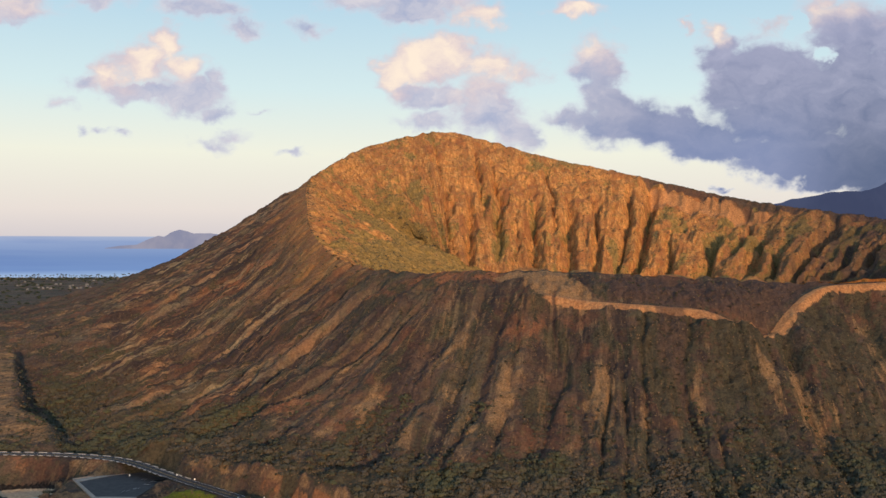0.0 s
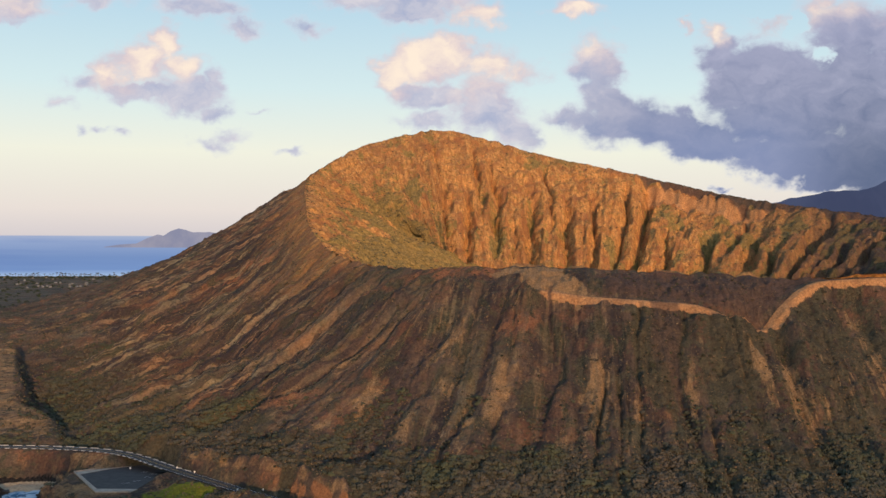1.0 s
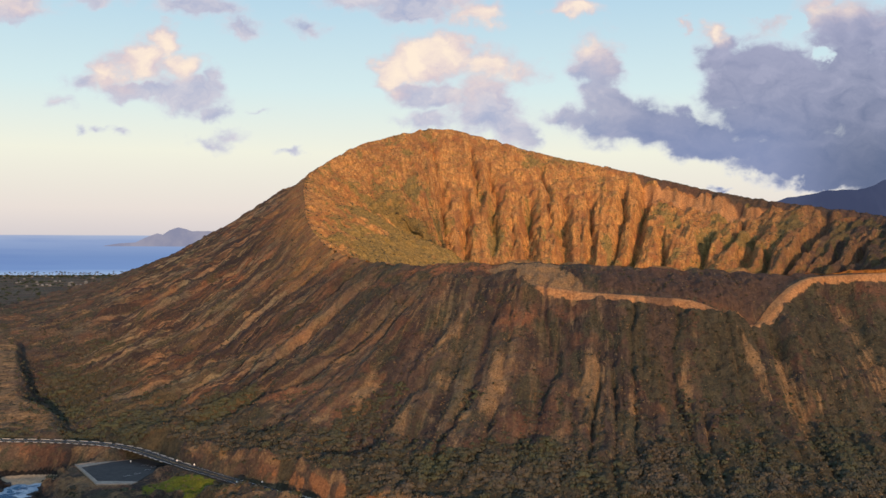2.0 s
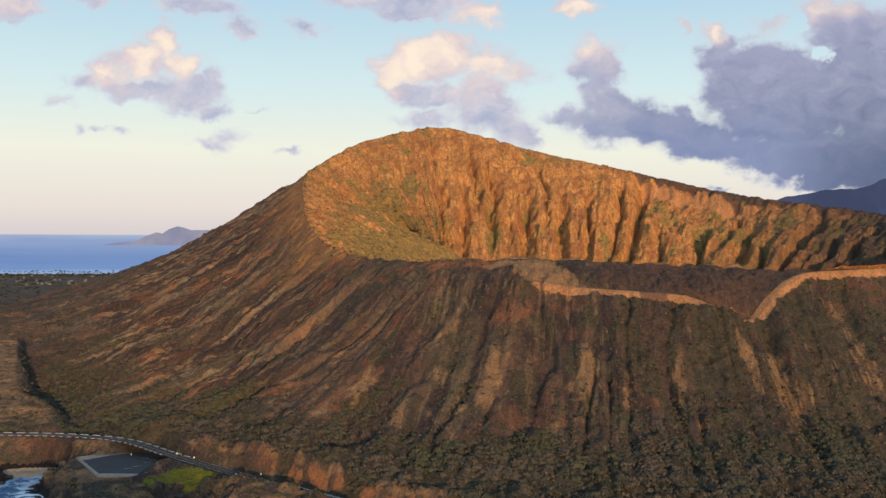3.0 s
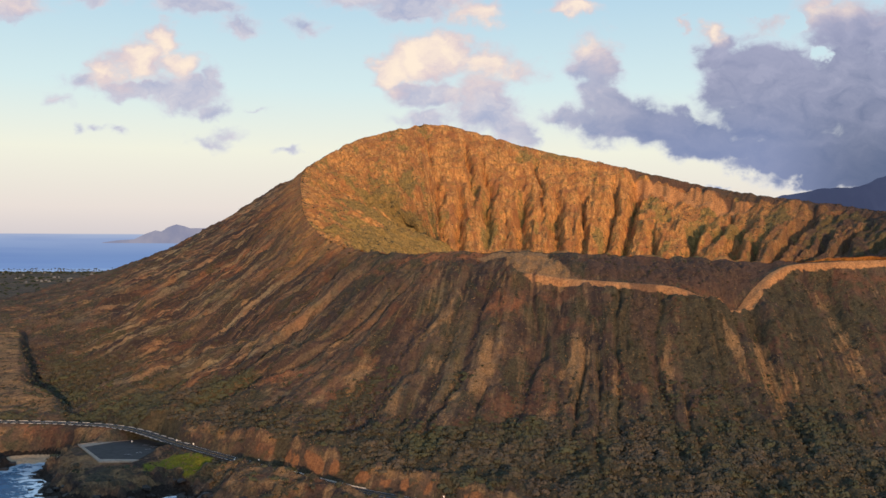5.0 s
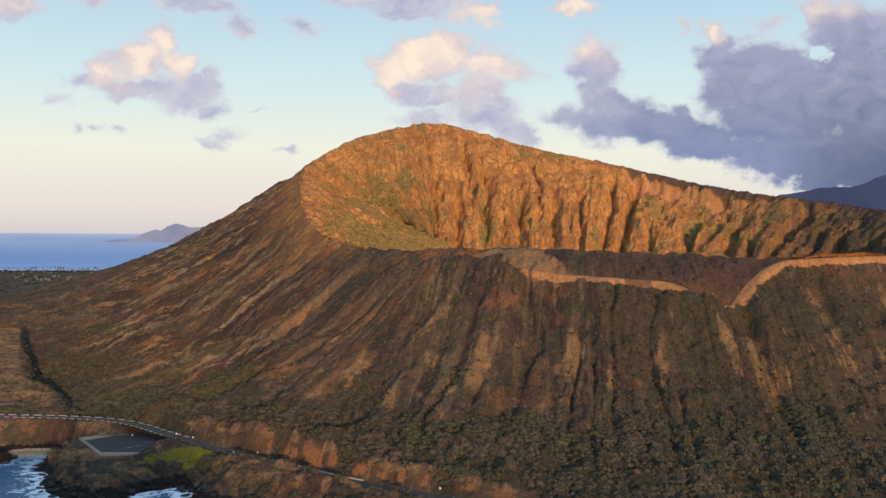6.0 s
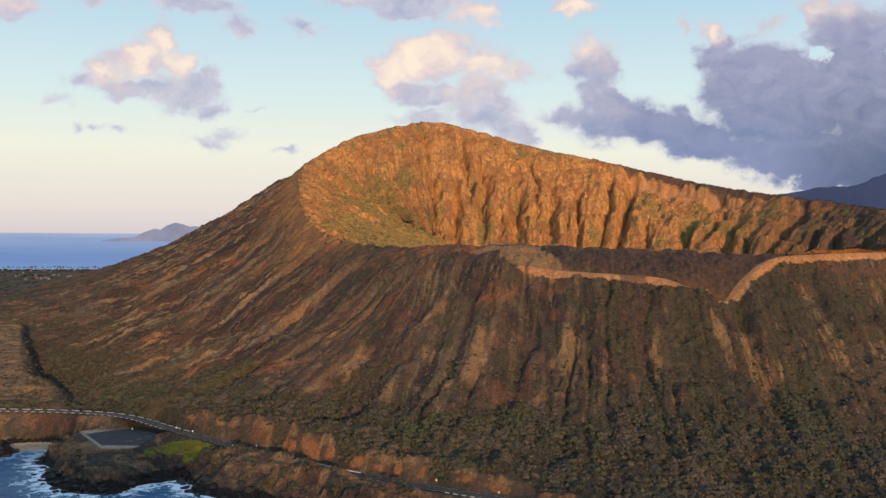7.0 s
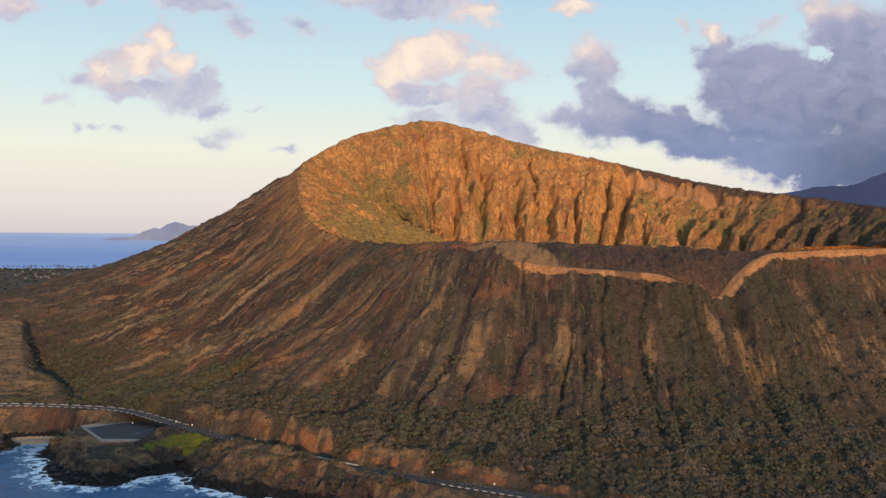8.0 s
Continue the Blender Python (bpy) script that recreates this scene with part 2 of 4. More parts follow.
# shore, with the land on the left hand when followed
SHORE = [
    (-4000, 300), (-900, 640), (-520, 690), (-400, 690), (-345, 705), (-318, 722), (-313, 744), (-296, 744), (-280, 742), (-287, 713),
    (-264, 674), (-258, 648), (-232, 612), (-214, 609), (-191, 625), (-176, 646), (-162, 652), (-145, 612), (-114, 594), (-94, 582),
    (-60, 560), (-20, 548), (30, 520), (90, 490), (200, 440), (330, 410), (520, 380), (900, 300), (4800, -800),
]
LAND = SHORE + [(4800, 6500), (-4000, 6500)]


def within(x, y, outline):
    """Whether places lie inside a closed outline."""
    inside_it = np.zeros(np.shape(x), bool)
    for (x0, y0), (x1, y1) in zip(outline, outline[1:] + outline[:1]):
        if y0 != y1:
            inside_it ^= ((y0 > y) != (y1 > y)) & (x < (x1 - x0) * (y - y0) / (y1 - y0) + x0)
    return inside_it


ROAD = [
    (-700, 800, 34), (-520, 792, 29), (-420, 783, 26), (-346, 779, 24.5), (-300, 780, 24), (-250, 771, 23.5), (-226, 757, 22.5), (-192, 724, 20.5), (-140, 684, 17),
    (-102, 655, 15), (-50, 612, 13.5), (10, 576, 12.5), (68, 542, 11.5), (130, 505, 11), (220, 468, 11), (400, 430, 12), (700, 380, 14),
]
LOT = [(-265, 736), (-229, 677), (-207, 679), (-203, 712), (-198, 740), (-214, 762)]     # outline of the car park
LOT_Z = 15.2
ROAD_RUN = np.concatenate([[0], np.cumsum([math.dist(a[:2], b[:2]) for a, b in zip(ROAD, ROAD[1:])])])


def lot_inside(x, y):
    """1 inside the car park, falling to 0 a few metres outside."""
    d = along(x, y, LOT + LOT[:1])[0]
    return np.where(within(x, y, LOT), 1.0, 1 - smooth(d, 0, 11))


def bluff_edge(y):
    """Where the bluff beside the cove breaks off into the cleft."""
    return np.interp(y, [780, 850, 885, 1081], [-296, -322, -366, -446])


def lowland(x, y):
    """Height of the coast and the plain, without the crater."""
    d = along(x, y, SHORE)[0]
    inland = np.where(within(x, y, LAND), d, -d) + 6 * fbm(x / 20, y / 20, 5, 3) * smooth(d, 0, 8)
    craggy = np.abs(fbm(x / 11, y / 11, 8, 5))
    shelf = 1.0 * smooth(inland, 0, 4) + 6.5 * craggy * smooth(inland, 0, 7) * (1 - smooth(inland, 18, 32))
    z = np.where(inland > 0, shelf + 7 * smooth(inland, 12, 38) + 4 * smooth(inland, 36, 100), -7 * smooth(-inland, 0, 40))
    z = z + 1.6 * fbm(x / 30, y / 30, 21, 4) * smooth(inland, 15, 60)
    # bluff beside the cove with a scarp on its right, and the saddle behind it
    edge = bluff_edge(y) + 3 * fbm(y / 50, 0 * y, 44, 2)
    bluff = (25 + (y - 795) * 0.197 + 2.5 * fbm(x / 30, y / 30, 41)) * smooth(edge - x, -27, 4) * smooth(y, 770, 800) * (1 - smooth(y, 1035, 1085))
    saddle = 52 * np.exp(-((x + 470) / 260) ** 2 - ((y - 1240) / 190) ** 2) + 40 * np.exp(-((x + 900) / 320) ** 2 - ((y - 1150) / 260) ** 2)
    z = np.where(inland > 0, np.maximum(z + saddle * (1 + 0.2 * fbm(x / 60, y / 60, 43)), bluff), z)
    cleft = np.exp(-((x - edge - 20) / 13) ** 2) * smooth(y, 815, 860) * (1 - smooth(y, 1020, 1080))
    z = np.where(inland > 0, z - 3 * cleft, z)
    # far plain
    z = z + smooth(y, 1700, 2600) * (-6 + 5 * fbm(x / 400, y / 300, 51, 3))
    return z, inland


def roadwork(x, y, z):
    """Levels the ground for the road and the car park; leaves a cut bank uphill."""
    d, s, place = along(x, y, [p[:2] for p in ROAD])
    level = np.interp(place, ROAD_RUN, [p[2] for p in ROAD])
    w = 1 - smooth(d, 5.5, 17)
    z = z * (1 - w) + (level - 0.25) * w
    park = lot_inside(x, y)
    return z * (1 - park) + (LOT_Z - 0.3) * park, d * s, place


# ------------------------------------------------------------------ materials
def material(name):
    m = bpy.data.materials.new(name)
    m.use_nodes = True
    m.node_tree.nodes.clear()
    g = graph(m.node_tree)
    out = g.node("ShaderNodeOutputMaterial")
    b = g.node("ShaderNodeBsdfPrincipled")
    g.link(b.outputs[0], out.inputs[0])
    b.inputs["Specular IOR Level"].default_value = 0.25
    return m, g, b


def plain_material(name, a, c, scale=0.4, rough=0.9, metal=0.0, bump=0.05, dist=0.05):
    """Two tones mixed by noise at two sizes, with fine relief."""
    m, g, b = material(name)
    p = g.node("ShaderNodeTexCoord").outputs["Object"]
    n = g.noise(p, scale, 6.0, 0.6)
    f = g.noise(p, scale * 9, 4.0, 0.6)
    g.put(b.inputs["Base Color"], g.mix(g.step(g.m("ADD", g.m("MULTIPLY", n, 0.7), g.m("MULTIPLY", f, 0.3)), 0.35, 0.65), a, c))
    b.inputs["Roughness"].default_value, b.inputs["Metallic"].default_value = rough, metal
    if bump:
        g.put(b.inputs["Normal"], g.bump(f, bump, dist))
    return m


def ground_material():
    m, g, b = material("ground")
    pos = g.node("ShaderNodeNewGeometry")
    P = pos.outputs["Position"]
    a, d = g.attr("across"), g.attr("down")
    inner, pale, bare, green, rock, sand = (g.attr(k) for k in ("inner", "pale", "bare", "green", "rock", "sand"))
    streak = g.noise(g.xyz(g.m("MULTIPLY", a, 0.060), g.m("MULTIPLY", d, 0.011), inner), 1.0, 5.0, 0.6, 0.4)
    fine = g.noise(g.xyz(g.m("MULTIPLY", a, 0.26), g.m("MULTIPLY", d, 0.060), inner), 1.0, 6.0, 0.7)
    blot = g.noise(P, 0.022, 5.0, 0.6)
    spot = g.noise(P, 0.16, 6.0, 0.7)
    grit = g.noise(P, 0.7, 4.0, 0.7)
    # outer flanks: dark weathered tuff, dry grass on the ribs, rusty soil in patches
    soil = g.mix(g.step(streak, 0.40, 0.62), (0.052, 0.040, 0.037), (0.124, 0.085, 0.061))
    soil = g.mix(g.m("MULTIPLY", g.step(fine, 0.54, 0.66), 0.75), soil, (0.27, 0.190, 0.108))
    soil = g.mix(g.m("MULTIPLY", g.step(blot, 0.50, 0.64), 0.6), soil, (0.165, 0.078, 0.048))
    rust = g.m("ADD", g.attr("rust"), g.m("MULTIPLY", g.m("SUBTRACT", g.m("ADD", g.m("MULTIPLY", fine, 0.6), g.m("MULTIPLY", spot, 0.4)), 0.5), 2.2))
    soil = g.mix(g.m("MULTIPLY", g.step(rust, 0.35, 0.85), 0.85), soil, g.mix(g.step(grit, 0.35, 0.65), (0.19, 0.082, 0.046), (0.31, 0.140, 0.072)))
    soil = g.mix(g.m("MULTIPLY", g.step(spot, 0.52, 0.68), 0.65), soil, (0.084, 0.078, 0.046))
    soil = g.mix(g.m("MULTIPLY", g.step(blot, 0.46, 0.37), 0.65), soil, g.mix(g.step(spot, 0.4, 0.6), (0.066, 0.060, 0.044), (0.112, 0.098, 0.062)))
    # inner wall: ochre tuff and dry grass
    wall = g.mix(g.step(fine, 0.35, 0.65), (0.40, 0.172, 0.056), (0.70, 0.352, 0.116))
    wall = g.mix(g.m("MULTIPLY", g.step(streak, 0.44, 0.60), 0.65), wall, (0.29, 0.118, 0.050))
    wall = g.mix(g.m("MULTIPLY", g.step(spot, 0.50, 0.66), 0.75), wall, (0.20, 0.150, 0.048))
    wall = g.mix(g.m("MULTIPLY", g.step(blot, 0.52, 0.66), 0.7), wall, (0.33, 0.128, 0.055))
    scrub = g.noise(g.xyz(g.m("MULTIPLY", a, 0.075), g.m("MULTIPLY", d, 0.034), 9.0), 1.0, 6.0, 0.62, 0.6)
    soil_col = g.mix(g.m("MULTIPLY", g.step(scrub, 0.50, 0.60), 0.8), soil, g.mix(g.step(grit, 0.4, 0.6), (0.040, 0.041, 0.028), (0.082, 0.080, 0.052)))
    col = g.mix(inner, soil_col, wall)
    lush = g.mix(g.step(g.m("ADD", g.m("MULTIPLY", spot, g.m("SUBTRACT", 1.0, inner)), g.m("MULTIPLY", fine, inner)), 0.38, 0.62), g.mix(inner, (0.048, 0.045, 0.031), (0.205, 0.146, 0.048)), g.mix(inner, (0.080, 0.072, 0.047), (0.350, 0.236, 0.080)))
    edge = g.m("ADD", green, g.m("MULTIPLY", g.m("SUBTRACT", g.m("ADD", spot, g.m("MULTIPLY", blot, 0.7)), 0.85), 1.3))
    col = g.mix(g.m("MULTIPLY", g.step(edge, 0.35, 0.65), 0.9), col, lush)
    tan = g.mix(g.step(grit, 0.35, 0.65), (0.24, 0.140, 0.068), (0.37, 0.235, 0.120))
    col = g.mix(g.m("MULTIPLY", g.step(g.m("ADD", bare, g.m("MULTIPLY", g.m("SUBTRACT", fine, 0.5), 1.6)), 0.35, 0.75), 0.85), col, tan)
    col = g.mix(g.step(g.m("ADD", pale, g.m("MULTIPLY", g.m("SUBTRACT", spot, 0.5), 0.9)), 0.35, 0.62), col, g.mix(g.step(g.m("ADD", g.m("MULTIPLY", grit, 0.5), g.m("MULTIPLY", streak, 0.5)), 0.38, 0.62), (0.34, 0.165, 0.076), (0.56, 0.292, 0.128)))
    lava = g.mix(g.step(grit, 0.3, 0.7), (0.012, 0.011, 0.011), (0.045, 0.038, 0.034))
    col = g.mix(g.step(g.m("ADD", rock, g.m("MULTIPLY", g.m("SUBTRACT", spot, 0.5), 0.8)), 0.4, 0.6), col, lava)
    col = g.mix(g.step(sand, 0.4, 0.6), col, (0.46, 0.36, 0.25))
    red = g.attr("red")
    col = g.mix(g.step(g.m("ADD", red, g.m("MULTIPLY", g.m("SUBTRACT", spot, 0.5), 1.0)), 0.4, 0.7), col, g.mix(grit, (0.17, 0.075, 0.038), (0.36, 0.178, 0.088)))
    # brown: dark soil, also painted shade in furrows and on the wall's right end
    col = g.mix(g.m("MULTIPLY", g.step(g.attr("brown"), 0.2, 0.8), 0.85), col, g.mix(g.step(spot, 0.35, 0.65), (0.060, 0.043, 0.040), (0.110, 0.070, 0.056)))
    # fine ribs and furrows down the outer flanks, their relief shading painted straw and dark
    ribs = g.attr("ribs")
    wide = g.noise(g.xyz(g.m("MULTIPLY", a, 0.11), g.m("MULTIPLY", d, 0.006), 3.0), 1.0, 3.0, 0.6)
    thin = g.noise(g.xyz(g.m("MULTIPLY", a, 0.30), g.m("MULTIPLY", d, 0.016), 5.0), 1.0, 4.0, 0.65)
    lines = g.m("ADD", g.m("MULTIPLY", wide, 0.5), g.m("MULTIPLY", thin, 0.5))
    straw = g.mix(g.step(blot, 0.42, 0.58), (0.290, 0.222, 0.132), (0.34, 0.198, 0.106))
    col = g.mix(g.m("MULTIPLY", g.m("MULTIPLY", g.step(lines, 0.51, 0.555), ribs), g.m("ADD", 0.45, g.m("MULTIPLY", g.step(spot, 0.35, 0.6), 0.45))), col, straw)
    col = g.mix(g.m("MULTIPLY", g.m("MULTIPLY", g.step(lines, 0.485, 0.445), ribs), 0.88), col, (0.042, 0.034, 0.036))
    moss = g.attr("moss")
    col = g.mix(g.step(g.m("ADD", moss, g.m("MULTIPLY", g.m("SUBTRACT", spot, 0.5), 1.0)), 0.4, 0.7), col, (0.14, 0.15, 0.022))
    speck = g.noise(P, 0.5, 6.0, 0.75)
    col = g.mix(1.0, col, g.ramp(speck, (0.30, (0.60, 0.58, 0.57)), (0.50, (1.0, 1.0, 1.0)), (0.70, (1.45, 1.40, 1.32))), "MULTIPLY")
    g.put(b.inputs["Base Color"], col)
    b.inputs["Roughness"].default_value = 0.95
    b.inputs["Specular IOR Level"].default_value = 0.1
    h = g.m("ADD", g.m("MULTIPLY", spot, 2.6), g.m("ADD", g.m("MULTIPLY", speck, 2.0), g.m("ADD", g.m("MULTIPLY", fine, 1.8), g.m("MULTIPLY", g.m("MULTIPLY", lines, ribs), 5.0))))
    g.put(b.inputs["Normal"], g.bump(h, 0.9, 1.7))
    return m


def sea_material():
    m, g, b = material("sea")
    P = g.node("ShaderNodeNewGeometry").outputs["Position"]
    shore = g.attr("shore")
    swell = g.noise(P, 0.05, 3.0, 0.5)
    chop = g.noise(P, 0.35, 5.0, 0.6)
    water = g.mix(g.step(shore, 0.0, 45.0), (0.030, 0.120, 0.210), (0.018, 0.075, 0.185))
    lace = g.noise(P, 0.11, 6.0, 0.7, 1.2)
    surf = g.step(g.m("SUBTRACT", g.m("MULTIPLY", lace, 2.6), g.m("MULTIPLY", shore, 0.027)), 0.86, 1.16)
    g.put(b.inputs["Base Color"], g.mix(g.m("MULTIPLY", surf, g.attr("surf")), water, (0.72, 0.76, 0.80)))
    g.put(b.inputs["Roughness"], g.m("ADD", 0.12, g.m("MULTIPLY", surf, 0.6)))
    b.inputs["IOR"].default_value = 1.33
    b.inputs["Specular IOR Level"].default_value = 0.12
    g.put(b.inputs["Normal"], g.bump(g.m("ADD", swell, g.m("MULTIPLY", chop, 0.5)), 0.6, 2.0))
    return m


M_GROUND, M_SEA = ground_material(), sea_material()
M_ASPHALT = plain_material("asphalt", (0.027, 0.025, 0.026), (0.046, 0.041, 0.041), 0.2, 0.85)
M_WHITE = plain_material("white_paint", (0.62, 0.60, 0.56), (0.80, 0.78, 0.74), 0.8, 0.7)
M_CONCRETE = plain_material("pale_concrete", (0.20, 0.165, 0.135), (0.32, 0.265, 0.215), 0.3, 0.9)


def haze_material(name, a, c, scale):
    """Far land whose tone comes from the air before it, painted as a glow."""
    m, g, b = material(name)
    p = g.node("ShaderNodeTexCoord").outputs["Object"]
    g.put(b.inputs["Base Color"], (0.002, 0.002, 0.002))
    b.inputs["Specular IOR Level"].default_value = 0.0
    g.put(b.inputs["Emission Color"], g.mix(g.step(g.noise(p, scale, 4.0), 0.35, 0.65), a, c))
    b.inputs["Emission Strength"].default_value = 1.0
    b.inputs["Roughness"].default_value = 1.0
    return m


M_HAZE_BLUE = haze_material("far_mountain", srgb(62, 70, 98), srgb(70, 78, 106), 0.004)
M_HAZE_ISLE = haze_material("far_headland", srgb(138, 140, 164), srgb(154, 152, 170), 0.01)


# ------------------------------------------------------------------ mesh helpers
def grid_mesh(name, blocks, attributes=()):
    """One mesh of several grids of points (rows x columns x 3); attributes: name -> list of grids of values."""
    verts, faces, base = [], [], 0
    for p in blocks:
        r, c = p.shape[:2]
        i = base + np.arange(r * c).reshape(r, c)
        faces.append(np.stack([i[:-1, :-1], i[:-1, 1:], i[1:, 1:], i[1:, :-1]], -1).reshape(-1, 4))
        verts.append(p.reshape(-1, 3))
        base += r * c
    v, f = np.concatenate(verts), np.concatenate(faces)
    me = bpy.data.meshes.new(name)
    me.vertices.add(len(v)), me.loops.add(f.size), me.polygons.add(len(f))
    me.vertices.foreach_set("co", v.astype(np.float32).ravel())
    me.loops.foreach_set("vertex_index", f.astype(np.int32).ravel())
    me.polygons.foreach_set("loop_start", np.arange(0, f.size, 4, dtype=np.int32))
    me.polygons.foreach_set("use_smooth", np.ones(len(f), dtype=bool))
    for key, grids in dict(attributes).items():
        at = me.attributes.new(key, "FLOAT", "POINT")
        at.data.foreach_set("value", np.concatenate([np.broadcast_to(q, p.shape[:2]).ravel() for q, p in zip(grids, blocks)]).astype(np.float32))
    me.update()
    me.validate()
    return me


# ------------------------------------------------------------------ ground
RIM_U = np.linspace(0, COUNT, 8001)
RIM_X, RIM_Y = ring(RIM_U, 0), ring(RIM_U, 1)
RIM_A = np.concatenate([[0], np.cumsum(np.hypot(np.diff(RIM_X), np.diff(RIM_Y)))])


def columns(u0, u1, step):
    """Places along the rim, about step metres apart; they may run past the summit."""
    a0, a1 = (np.interp(u % COUNT, RIM_U, RIM_A) + RIM_A[-1] * (u // COUNT) for u in (u0, u1))
    a = np.linspace(a0, a1, int((a1 - a0) / step) + 2)
    return np.interp(a % RIM_A[-1], RIM_A, RIM_U) + COUNT * np.floor(a / RIM_A[-1]), a


GULLY_ROWS = [
    (29.08, 9, 0.45, .04, .20), (29.0, 20, 0.65, .40, .72), (28.62, 16, 0.9, .45, .82), (28.3, 14, 0.6, .12, .42), (27.97, 24, 1.0, .26, .62), (27.6, 16, 0.5, .5, .8), (27.26, 26, 1.1, .36, .88),
    (26.85, 14, 0.5, .08, .45), (26.5, 24, 1.0, .38, .80), (25.73, 20, 0.7, .25, .75), (24.97, 22, 0.9, .16, .62), (24.4, 24, 1.1, .10, .78), (23.78, 24, 1.0, .48, .92), (23.2, 30, 1.1, .30, .88),
    (22.9, 16, 0.6, .1, .4), (22.65, 24, 0.9, .20, .70), (22.37, 20, 0.9, .40, .88), (21.87, 30, 1.2, .12, .82), (21.5, 16, 0.6, .4, .9), (21.13, 26, 0.9, .32, .92), (20.65, 22, 0.9, .16, .82), (20.15, 26, 1.0, .12, .82), (19.7, 24, 1.0, .18, .82),
]
# greener patches of the inner wall: metres along the rim, place down the wall, half sizes
INNER_GREEN = [(2858, .14, 20, .035), (3215, .29, 26, .05), (3375, .38, 40, .06), (2707, .68, 16, .06), (2375, .25, 24, .09), (2470, .60, 14, .08), (2640, .13, 14, .05)]
# footpath on its ledge below the near rim: x, y, height
PATH = [(70, 800, 147), (113, 787, 141), (160, 769, 139), (194, 758, 137), (214, 749, 128), (237, 751, 113), (259, 763, 139), (286, 778, 154), (328, 768, 157), (400, 786, 159), (480, 842, 163)]


def rounded(line, n, times):
    """The line with n points and its corners rounded."""
    p = np.array(line, float)
    run = np.concatenate([[0], np.cumsum(np.linalg.norm(np.diff(p[:, :2], axis=0), axis=1))])
    q = np.column_stack([np.interp(np.linspace(0, run[-1], n), run, p[:, k]) for k in range(3)])
    for _ in range(times):
        q[1:-1] = 0.25 * q[:-2] + 0.5 * q[1:-1] + 0.25 * q[2:]
    return [tuple(v) for v in q]


PATH = rounded(PATH, 60, 1)
PATH_RUN = np.concatenate([[0], np.cumsum([math.dist(p[:2], q[:2]) for p, q in zip(PATH, PATH[1:])])])


# bare tan noses of the ribs: x, y, half width, half length, slant
STREAKS = [(-52, 748, 8, 18, .2), (-68, 812, 7, 15, .9), (-122, 798, 6, 12, 1.5), (42, 712, 6, 40, .19), (17, 696, 5, 20, .2), (-24, 705, 6, 24, .1), (-2, 767, 6, 16, .8), (110, 708, 7, 28, .14), (136, 680, 4, 16, .2), (174, 692, 4.5, 34, .28), (223, 704, 5, 26, -.2), (243, 688, 8, 42, 0), (-189, 990, 5, 22, .3)]
RUSTY = [(-58, 878, 20, 11), (-205, 1160, 45, 22), (-262, 1148, 34, 18), (-105, 775, 24, 16), (8, 866, 46, 20), (20, 868, 46, 16), (64, 772, 22, 14), (-150, 930, 26, 14), (-285, 1060, 26, 20)]
GREENS = [(58, 805, 15, 7), (88, 757, 11, 17), (156, 727, 13, 17), (208, 712, 15, 24), (36, 838, 9, 5), (20, 735, 8, 26), (-150, 800, 30, 12), (62, 700, 12, 20)]
# the ribs of the outer slope run down between these: metres along the rim high on the slope, and at its foot
FLOW = [(-3000, -3000), (300, 300), (430, 430), (512, 492), (608, 702), (800, 825), (845, 848), (918, 905), (957, 945), (1018, 957), (1034, 1037), (1060, 1062), (1077, 1071), (1107, 1101), (1170, 1155), (1200, 1193), (1272, 1272), (1400, 1400), (6000, 6000)]
FLOW_MEAN = np.concatenate([[-3000], -3000 + np.cumsum([(q[0] - p[0] + q[1] - p[1]) / 2 for p, q in zip(FLOW, FLOW[1:])])])
# the deepest furrows: place among the lines above, half width, depth, where they begin and end below the rim
OUTER_GULLIES = [
    (3.1, 9, 6, 30, 160), (3.6, 9, 7, 40, 180), (4, 11, 9, 40, 200), (4.35, 10, 8, 40, 200), (4.7, 10, 8, 40, 200), (5, 11, 10, 15, 210), (5.55, 8, 7, 40, 200), (6, 12, 11, 20, 220), (6.5, 9, 7, 50, 200), (7, 11, 9, 15, 190),
    (7.5, 9, 6, 30, 170), (8, 9, 7, 10, 150), (9, 10, 8, 60, 190), (10, 16, 8, 70, 215), (11, 8, 4.5, 105, 180), (12, 12, 6, 55, 180), (13, 12, 5, 80, 180), (15, 10, 4.5, 70, 140), (16, 10, 7, 60, 200),
]
# banks of red earth cut beside the road: metres along it, half length, redness
BANKS = [(557, 44, .40), (610, 19, .5), (665, 30, 1.0), (738, 36, .8), (791, 9, .5), (816, 14, .9), (862, 18, .7), (905, 16, .5)]
SCAR = [(40, 862), (80, 870), (100, 862), (110, 838), (113, 812), (124, 786), (92, 784), (76, 800), (64, 840)]     # bare pale tuff below the rim


def flow(a, d):
    """Which rib a place of the outer slope lies on: constant along the ribs."""
    high, foot = (np.array([p[k] for p in FLOW], float) for k in (0, 1))
    out = np.empty(np.broadcast(a, d).shape)
    for i, dist in enumerate(d[:, 0]):
        f = min(max((dist - 30) / 150, -0.2), 1.25)
        out[i] = np.interp(a[0], high * (1 - f) + foot * f, FLOW_MEAN)
    return out


def ridges(x, y, seed):
    """Furrows: low on the ribs, 1 along the furrow."""
    return 1 - np.abs(vnoise(x, y, seed))


